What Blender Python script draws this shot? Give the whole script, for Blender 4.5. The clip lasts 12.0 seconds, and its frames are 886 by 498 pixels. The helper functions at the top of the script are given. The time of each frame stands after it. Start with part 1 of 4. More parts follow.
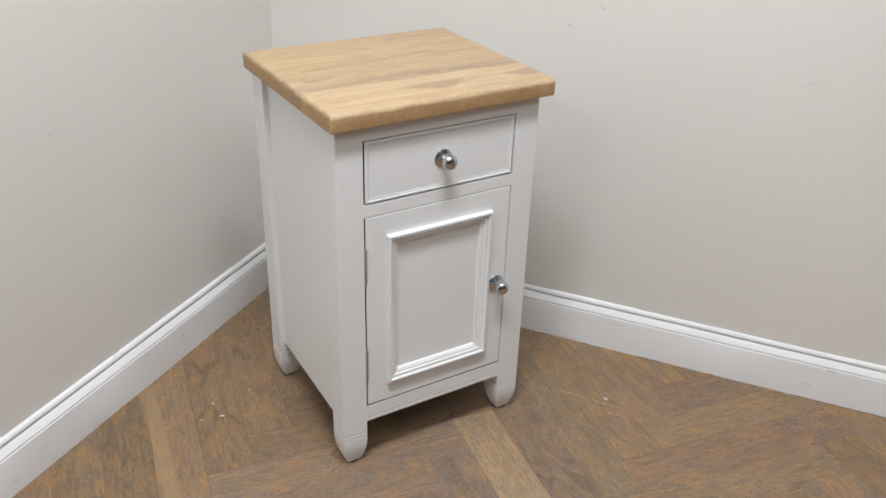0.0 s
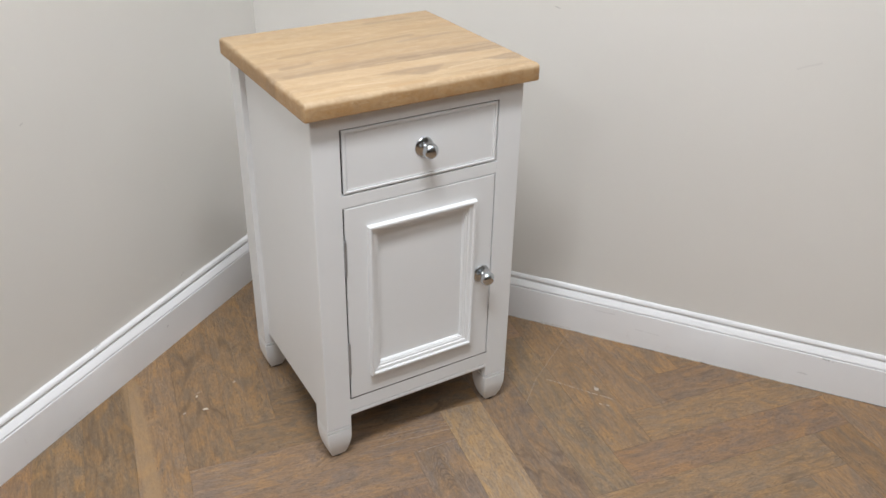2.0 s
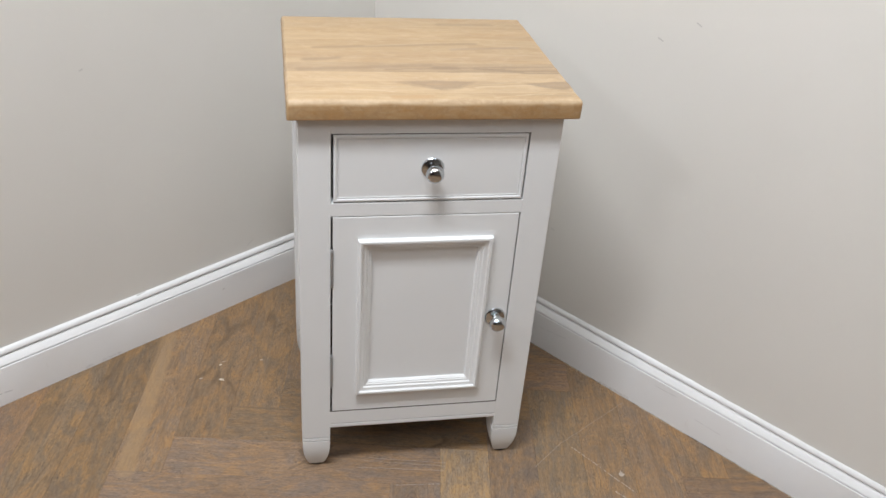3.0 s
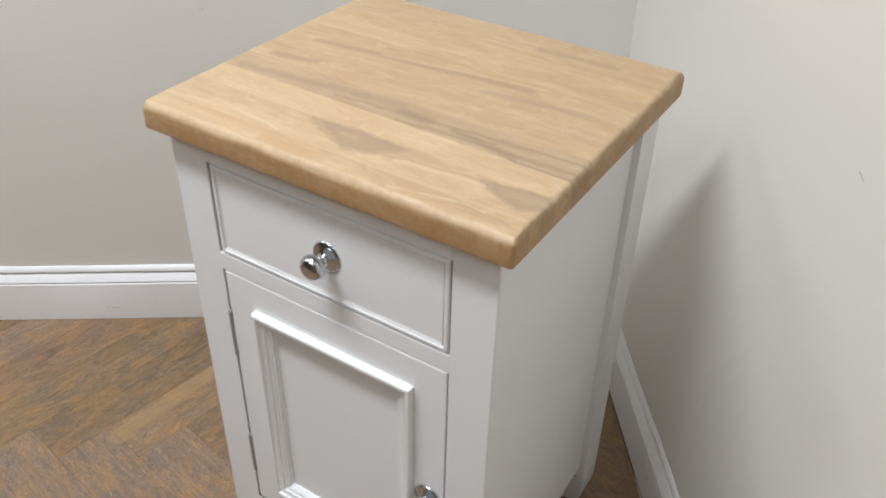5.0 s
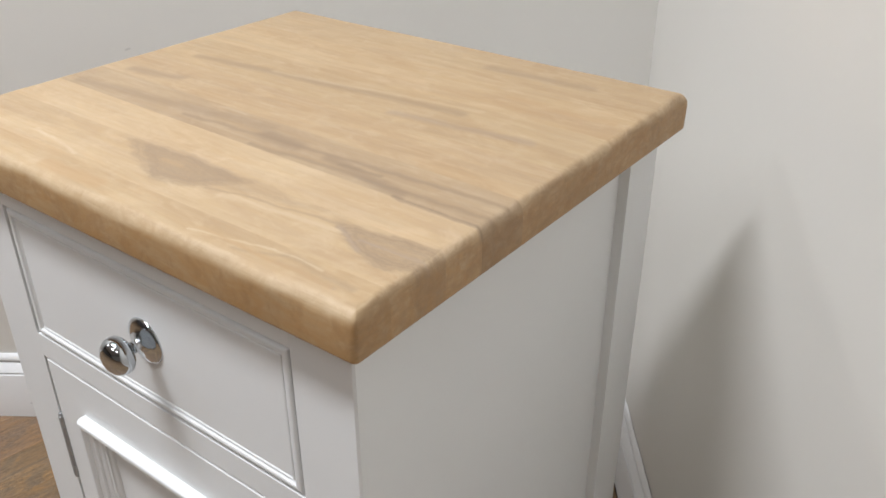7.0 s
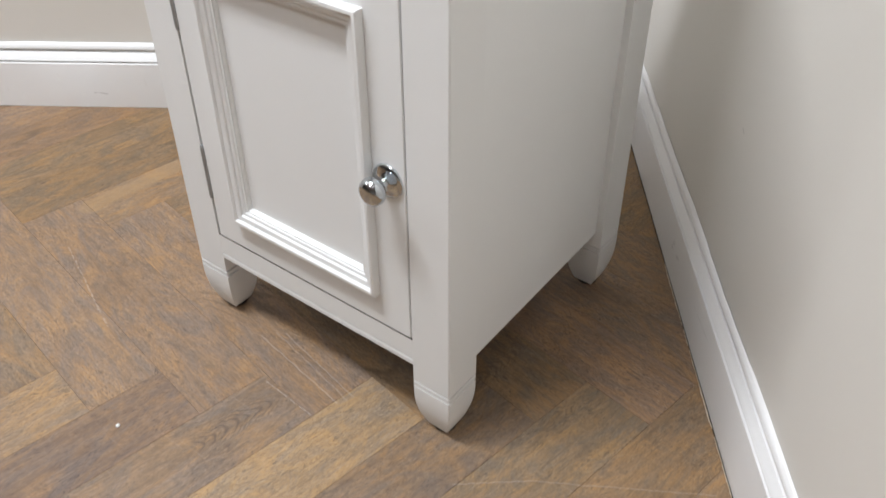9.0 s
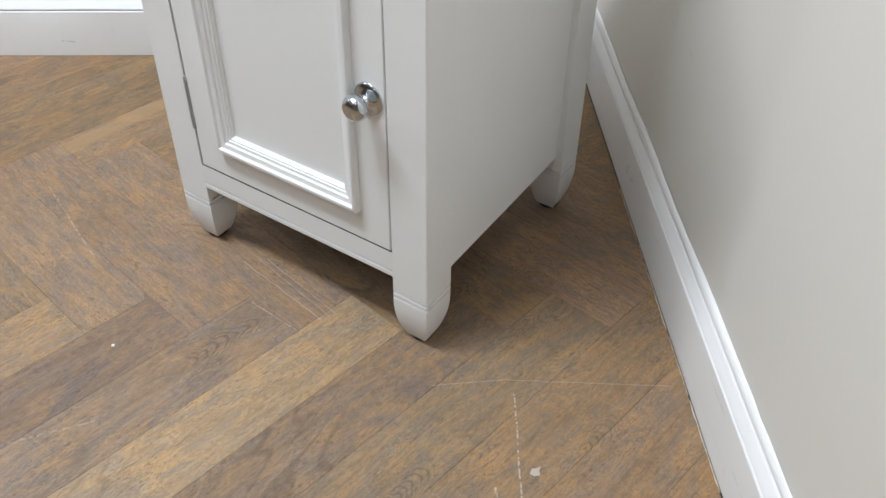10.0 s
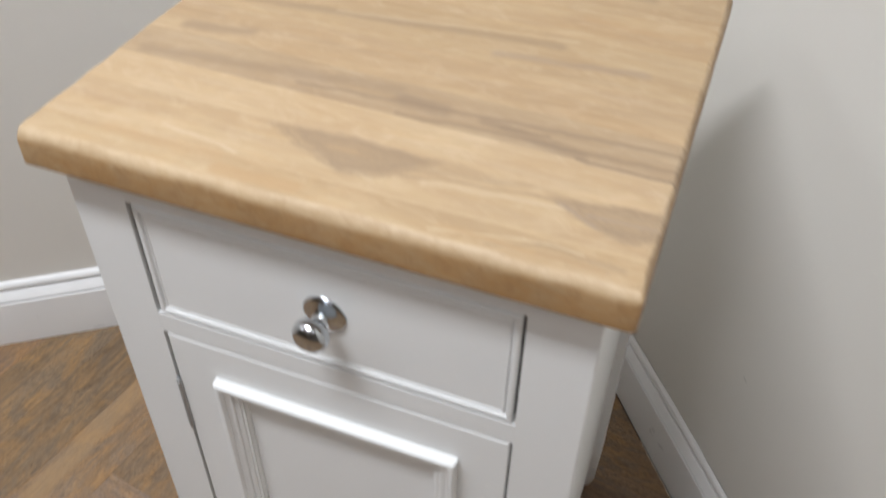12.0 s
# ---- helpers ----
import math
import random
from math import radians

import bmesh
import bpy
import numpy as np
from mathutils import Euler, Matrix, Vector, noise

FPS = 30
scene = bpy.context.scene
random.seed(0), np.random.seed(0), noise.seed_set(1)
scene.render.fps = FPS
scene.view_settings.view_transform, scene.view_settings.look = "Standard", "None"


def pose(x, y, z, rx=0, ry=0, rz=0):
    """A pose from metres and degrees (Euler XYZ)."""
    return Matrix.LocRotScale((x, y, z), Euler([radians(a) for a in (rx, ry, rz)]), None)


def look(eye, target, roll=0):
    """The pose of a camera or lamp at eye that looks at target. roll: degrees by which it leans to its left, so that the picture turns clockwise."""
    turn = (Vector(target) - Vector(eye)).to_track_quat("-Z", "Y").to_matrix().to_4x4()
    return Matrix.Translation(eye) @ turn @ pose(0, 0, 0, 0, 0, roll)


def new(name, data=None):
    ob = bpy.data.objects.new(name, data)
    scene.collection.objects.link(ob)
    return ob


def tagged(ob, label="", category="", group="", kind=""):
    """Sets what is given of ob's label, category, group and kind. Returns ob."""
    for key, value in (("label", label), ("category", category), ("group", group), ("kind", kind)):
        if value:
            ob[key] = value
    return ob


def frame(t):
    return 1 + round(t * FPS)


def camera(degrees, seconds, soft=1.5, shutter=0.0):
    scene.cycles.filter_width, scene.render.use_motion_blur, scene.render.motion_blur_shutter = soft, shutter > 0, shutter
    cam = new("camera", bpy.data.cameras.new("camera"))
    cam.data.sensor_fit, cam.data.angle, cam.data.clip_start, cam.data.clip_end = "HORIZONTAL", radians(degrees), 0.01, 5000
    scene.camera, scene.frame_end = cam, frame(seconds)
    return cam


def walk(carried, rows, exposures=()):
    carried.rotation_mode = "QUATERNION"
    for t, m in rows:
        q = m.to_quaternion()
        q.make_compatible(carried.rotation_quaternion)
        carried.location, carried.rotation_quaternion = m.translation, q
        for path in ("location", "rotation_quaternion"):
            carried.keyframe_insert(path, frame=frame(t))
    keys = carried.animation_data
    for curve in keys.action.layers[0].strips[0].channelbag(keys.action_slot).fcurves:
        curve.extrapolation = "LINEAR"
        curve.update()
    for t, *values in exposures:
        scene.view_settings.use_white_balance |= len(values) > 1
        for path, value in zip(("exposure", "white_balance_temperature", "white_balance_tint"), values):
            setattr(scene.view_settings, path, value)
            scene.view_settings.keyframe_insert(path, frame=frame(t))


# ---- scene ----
cam = camera(53.61, 12.0, shutter=0.25)
PATH = [
    (0, (-0.7169, -1.1758, 1.1783), (-0.2563, -0.4272, 0.7014), 1.83),
    (0.5, (-0.7191, -1.1613, 1.1818), (-0.2559, -0.4166, 0.7013), 1.93),
    (1, (-0.7113, -1.1514, 1.1852), (-0.2493, -0.4085, 0.7008), 1.97),
    (1.5, (-0.7006, -1.1562, 1.1786), (-0.2422, -0.4100, 0.6959), 1.88),
    (2, (-0.6616, -1.1597, 1.1752), (-0.2112, -0.4174, 0.6791), 1.26),
    (2.2, (-0.5747, -1.1762, 1.1680), (-0.1626, -0.4231, 0.6552), 1.21),
    (2.5, (-0.4260, -1.1971, 1.1946), (-0.1074, -0.4010, 0.6802), 1.70),
    (2.8, (-0.2986, -1.1989, 1.1913), (-0.0763, -0.3681, 0.6810), 4.27),
    (3, (-0.2255, -1.1583, 1.1870), (-0.0433, -0.3248, 0.6655), 4.63),
    (3.2, (-0.1411, -1.0881, 1.1705), (0.0047, -0.2567, 0.6343), 4.35),
    (4.8, (0.4639, -0.6244, 1.1363), (0.0658, 0.0877, 0.5580), 1.91),
    (5, (0.4641, -0.5253, 1.1213), (0.0377, 0.1610, 0.5321), 1.45),
    (5.2, (0.4563, -0.4367, 1.1007), (-0.0044, 0.2302, 0.5149), 0.22),
    (5.5, (0.4336, -0.3476, 1.0590), (-0.0806, 0.3159, 0.5155), -0.61),
    (5.7, (0.4317, -0.2992, 1.0423), (-0.0906, 0.3878, 0.5371), 0.13),
    (6, (0.4457, -0.2585, 1.0061), (-0.0789, 0.4402, 0.5198), -0.01),
    (6.5, (0.4526, -0.2604, 0.9789), (-0.0723, 0.4362, 0.4898), -0.08),
    (8.3, (0.5138, -0.3658, 0.8412), (-0.0038, 0.2890, 0.2905), -0.57),
    (8.5, (0.5398, -0.4073, 0.8281), (0.0262, 0.2211, 0.2439), -0.83),
    (9, (0.5702, -0.4957, 0.7742), (0.0933, 0.1240, 0.1508), -0.21),
    (9.5, (0.5749, -0.5489, 0.7542), (0.1460, 0.0815, 0.1072), 0.60),
    (10, (0.6038, -0.5840, 0.7757), (0.1845, 0.0483, 0.1242), 0.82),
    (10.5, (0.6354, -0.6146, 0.7976), (0.2126, 0.0275, 0.1582), 0.53),
    (11, (0.6157, -0.6206, 0.8503), (0.1709, 0.0193, 0.2236), -0.08),
    (11.2, (0.5403, -0.5752, 0.8796), (0.1155, 0.0731, 0.2478), 0.42),
    (11.5, (0.4368, -0.4910, 0.9436), (0.0890, 0.1663, 0.2751), 0.81),
    (11.8, (0.3133, -0.4214, 1.0375), (0.0212, 0.2440, 0.3504), 0.81),
    (12, (0.2259, -0.3673, 1.0622), (-0.0267, 0.3213, 0.3824), 1.17),
]
# time, stops, kelvin, tint
EXPOSURES = [
    (0.0, -0.01, 6520, 10), (2.0, 0.00, 6510, 10), (2.5, 0.03, 6480, 10), (3.0, 0.01, 6500, 10), (5.0, -0.06, 6510, 10), (5.5, -0.09, 6500, 10),
    (5.8, -0.05, 6500, 10), (6.5, -0.10, 6500, 10), (8.5, 0.17, 6650, 10), (9.0, 0.27, 6520, 10), (9.5, 0.25, 6330, 8), (10.0, 0.26, 6230, 7), (10.5, 0.24, 6220, 7),
    (11.0, 0.21, 6360, 8), (11.5, 0.16, 6420, 10), (11.7, 0.06, 6500, 10), (12.0, -0.16, 6500, 10),
]
walk(cam, [(t, look(eye, target, roll)) for t, eye, target, roll in PATH], EXPOSURES)

# ---- light ----
world = bpy.data.worlds.new("world")
world.use_nodes = True
scene.world = world
world.node_tree.nodes["Background"].inputs["Color"].default_value = (0.8, 0.82, 0.85, 1)
world.node_tree.nodes["Background"].inputs["Strength"].default_value = 0.1
CEILING = 2.5
# ceiling light panels: place, width, depth, turn, watts
PANELS = [
    (-0.46, -0.66, 0.95, 0.30, 0.0, 49),
    (-2.38, -1.33, 0.28, 0.28, 35.5, 16),
    (-0.35, -1.95, 0.50, 0.50, 0.0, 10),
    # added fill for the cabinet's right side and north wall, no known source
    (0.80, -1.60, 0.30, 0.30, 35.5, 4.5),
]
LAMP_COLOUR = (0.925, 0.968, 1.03)

# ---- materials ----


def material(name):
    m = bpy.data.materials.new(name)
    m.use_nodes = True
    nt = m.node_tree
    return m, nt, nt.nodes["Principled BSDF"]


def math_node(nt, op, a, b=None, c=None, clamp=False):
    n = nt.nodes.new("ShaderNodeMath")
    n.operation = op
    n.use_clamp = clamp
    for i, v in enumerate((a, b, c)):
        if v is None:
            continue
        if isinstance(v, (int, float)):
            n.inputs[i].default_value = v
        else:
            nt.links.new(v, n.inputs[i])
    return n.outputs[0]


def mix(nt, fac, a, b, blend="MIX"):
    n = nt.nodes.new("ShaderNodeMix")
    n.data_type = "RGBA"
    n.blend_type = blend
    for socket, v in ((n.inputs[0], fac), (n.inputs[6], a), (n.inputs[7], b)):
        if isinstance(v, (int, float)):
            socket.default_value = v
        elif isinstance(v, tuple):
            socket.default_value = (*v, 1) if len(v) == 3 else v
        else:
            nt.links.new(v, socket)
    return n.outputs[2]


def ramp(nt, fac, *stops):
    n = nt.nodes.new("ShaderNodeValToRGB")
    el = n.color_ramp.elements
    while len(el) < len(stops):
        el.new(0.5)
    for e, (p, c) in zip(el, stops):
        e.position = p
        e.color = (c, c, c, 1) if isinstance(c, (int, float)) else (*c, 1)
    nt.links.new(fac, n.inputs[0])
    return n.outputs[0]


def noise_tex(nt, vec, scale, detail=3.0, rough=0.5, distort=0.0):
    n = nt.nodes.new("ShaderNodeTexNoise")
    n.inputs["Scale"].default_value = scale
    n.inputs["Detail"].default_value = detail
    n.inputs["Roughness"].default_value = rough
    n.inputs["Distortion"].default_value = distort
    nt.links.new(vec, n.inputs["Vector"])
    return n.outputs[0]


def scaled(nt, vec, sx, sy, sz, offset=None):
    n = nt.nodes.new("ShaderNodeMapping")
    n.inputs["Scale"].default_value = (sx, sy, sz)
    nt.links.new(vec, n.inputs["Vector"])
    if offset is not None:
        nt.links.new(offset, n.inputs["Location"])
    return n.outputs[0]


def bump(nt, bsdf, height, strength, distance):
    n = nt.nodes.new("ShaderNodeBump")
    n.inputs["Strength"].default_value = strength
    n.inputs["Distance"].default_value = distance
    nt.links.new(height, n.inputs["Height"])
    nt.links.new(n.outputs[0], bsdf.inputs["Normal"])


def paint(name, colour, rough, speck=0.03, grain=0.15, depth=0.0004, dirt=(0.6, 0.55, 0.48), dirt_amount=0.0, strokes=(), gloss=0.5):
    m, nt, b = material(name)
    co = nt.nodes.new("ShaderNodeTexCoord").outputs["Object"]
    big = noise_tex(nt, co, 3.0, 4, 0.6)
    fine = noise_tex(nt, co, 220.0, 3, 0.6)
    dark = tuple(c * (1 - speck) for c in colour)
    light = tuple(min(1, c * (1 + speck)) for c in colour)
    col = mix(nt, ramp(nt, big, (0.35, 0.0), (0.65, 1.0)), dark, light)
    if dirt_amount:
        spots = noise_tex(nt, co, 38.0, 5, 0.7, 0.8)
        col = mix(nt, ramp(nt, spots, (0.66, 0.0), (0.78, dirt_amount)), col, dirt)
    if strokes:
        col = marks(nt, col, strokes)
    nt.links.new(col, b.inputs["Base Color"])
    b.inputs["Specular IOR Level"].default_value = gloss
    r = mix(nt, fine, (rough - 0.06,) * 3, (rough + 0.06,) * 3)
    nt.links.new(r, b.inputs["Roughness"])
    bump(nt, b, fine, grain, depth)
    return m


def upright(nt):
    """Places on the walls: metres along x and up."""
    pos = nt.nodes.new("ShaderNodeNewGeometry").outputs["Position"]
    parts = nt.nodes.new("ShaderNodeSeparateXYZ")
    nt.links.new(pos, parts.inputs[0])
    comb = nt.nodes.new("ShaderNodeCombineXYZ")
    nt.links.new(parts.outputs[0], comb.inputs[0])
    nt.links.new(parts.outputs[2], comb.inputs[1])
    return comb.outputs[0]


def marks(nt, col, strokes, wobble=0.004):
    """Scuffs, dents and chips: strokes of start, end, radius, amount, colour, broken."""
    place = wander(nt, upright(nt), 70.0, wobble)
    broken = ramp(nt, noise_tex(nt, place, 230.0, 2, 0.5), (0.45, 0.0), (0.53, 1.0))
    for a, c, r, amount, tone, dashed in strokes:
        mask = streak_mask(nt, place, a, c, r, 0.7)
        if dashed:
            mask = times(nt, mask, broken)
        col = mix(nt, times(nt, mask, amount), col, tone)
    return col


def wall_paint():
    m, nt, b = material("wall_paint")
    co = nt.nodes.new("ShaderNodeTexCoord").outputs["Object"]
    big = noise_tex(nt, co, 1.6, 4, 0.55)
    fine = noise_tex(nt, co, 160.0, 4, 0.6)
    roll = noise_tex(nt, scaled(nt, co, 1, 1, 0.25), 26.0, 3, 0.5)
    col = mix(nt, ramp(nt, big, (0.3, 0.0), (0.7, 1.0)), (0.717, 0.693, 0.646), (0.748, 0.724, 0.677))
    scuff = noise_tex(nt, scaled(nt, co, 1, 1, 2.6), 9.0, 6, 0.75, 1.2)
    col = mix(nt, ramp(nt, scuff, (0.73, 0.0), (0.80, 0.25)), col, (0.46, 0.43, 0.40))
    dull = (0.36, 0.34, 0.32)
    col = marks(nt, col, [
        ((0.700, 0.677), (0.722, 0.693), 0.0020, 0.15, dull, False),
        ((0.422, 0.737), (0.427, 0.734), 0.0016, 0.5, dull, False),
        ((0.461, 0.780), (0.466, 0.776), 0.0014, 0.5, dull, False),
        ((-0.300, 0.128), (-0.285, 0.140), 0.0016, 0.4, dull, True),
        ((-0.560, 0.610), (-0.556, 0.612), 0.0018, 0.35, dull, False),
        ((0.330, 0.290), (0.333, 0.288), 0.0016, 0.35, dull, False),
    ])
    nt.links.new(col, b.inputs["Base Color"])
    b.inputs["Roughness"].default_value = 0.62
    h = math_node(nt, "ADD", math_node(nt, "MULTIPLY", fine, 0.5), roll)
    bump(nt, b, h, 0.10, 0.0008)
    return m


def vec_math(nt, op, a, b=None):
    n = nt.nodes.new("ShaderNodeVectorMath")
    n.operation = op
    for k, v in enumerate((a, b)):
        if v is None:
            continue
        if isinstance(v, tuple):
            n.inputs[k].default_value = v
        else:
            nt.links.new(v, n.inputs[k])
    return n.outputs["Value"] if op in ("DOT_PRODUCT", "LENGTH", "DISTANCE") else n.outputs[0]


def flat(nt, vec):
    return vec_math(nt, "MULTIPLY", vec, (1.0, 1.0, 0.0))


def wander(nt, vec, scale, amount):
    """The place, led astray by slow noise."""
    n = nt.nodes.new("ShaderNodeTexNoise")
    n.inputs["Scale"].default_value = scale
    n.inputs["Detail"].default_value = 3.0
    nt.links.new(vec, n.inputs["Vector"])
    shift = vec_math(nt, "SUBTRACT", n.outputs["Color"], (0.5, 0.5, 0.5))
    return flat(nt, vec_math(nt, "ADD", vec, vec_math(nt, "MULTIPLY", shift, (amount, amount, 0.0))))


def soft_step(nt, value, low, high):
    n = nt.nodes.new("ShaderNodeMapRange")
    n.interpolation_type = "SMOOTHSTEP"
    nt.links.new(value, n.inputs["Value"])
    n.inputs["From Min"].default_value = low
    n.inputs["From Max"].default_value = high
    return n.outputs["Result"]


def streak_mask(nt, place, a, b, radius, softness=0.6):
    """1 along the stroke from a to b (metres in the plane), falling to 0 at the radius."""
    ab = (b[0] - a[0], b[1] - a[1], 0.0)
    rel = vec_math(nt, "SUBTRACT", place, (a[0], a[1], 0.0))
    along = math_node(nt, "DIVIDE", vec_math(nt, "DOT_PRODUCT", rel, ab), ab[0] ** 2 + ab[1] ** 2 + 1e-9, clamp=True)
    n = nt.nodes.new("ShaderNodeVectorMath")
    n.operation = "SCALE"
    n.inputs[0].default_value = ab
    nt.links.new(along, n.inputs["Scale"])
    d = vec_math(nt, "DISTANCE", rel, n.outputs[0])
    return math_node(nt, "SUBTRACT", 1.0, soft_step(nt, d, radius * (1 - softness), radius))


def cup_mask(nt, place, corners, softness, rim):
    """A figured patch: strongest along its border, ringed, and paler towards its heart."""
    inside = None
    for (x0, y0), (x1, y1) in zip(corners, corners[1:] + corners[:1]):
        n = Vector((y0 - y1, x1 - x0)).normalized()
        d = math_node(nt, "SUBTRACT", vec_math(nt, "DOT_PRODUCT", place, (n.x, n.y, 0.0)), n.x * x0 + n.y * y0)
        inside = d if inside is None else math_node(nt, "SMOOTH_MIN", inside, d, 0.006)
    ragged = math_node(nt, "ADD", inside, times(nt, math_node(nt, "SUBTRACT", noise_tex(nt, scaled(nt, place, 60, 260, 1), 1.0, 4, 0.6), 0.5), 0.010))
    body = soft_step(nt, ragged, -softness, softness)
    heart = math_node(nt, "SUBTRACT", 1.0, times(nt, soft_step(nt, ragged, 0.25 * rim, rim), 0.28))
    rings = math_node(nt, "ADD", 0.84, times(nt, math_node(nt, "SINE", times(nt, ragged, 2200.0)), 0.16))
    return times(nt, times(nt, body, heart), rings)


def times(nt, a, b):
    return math_node(nt, "MULTIPLY", a, b)


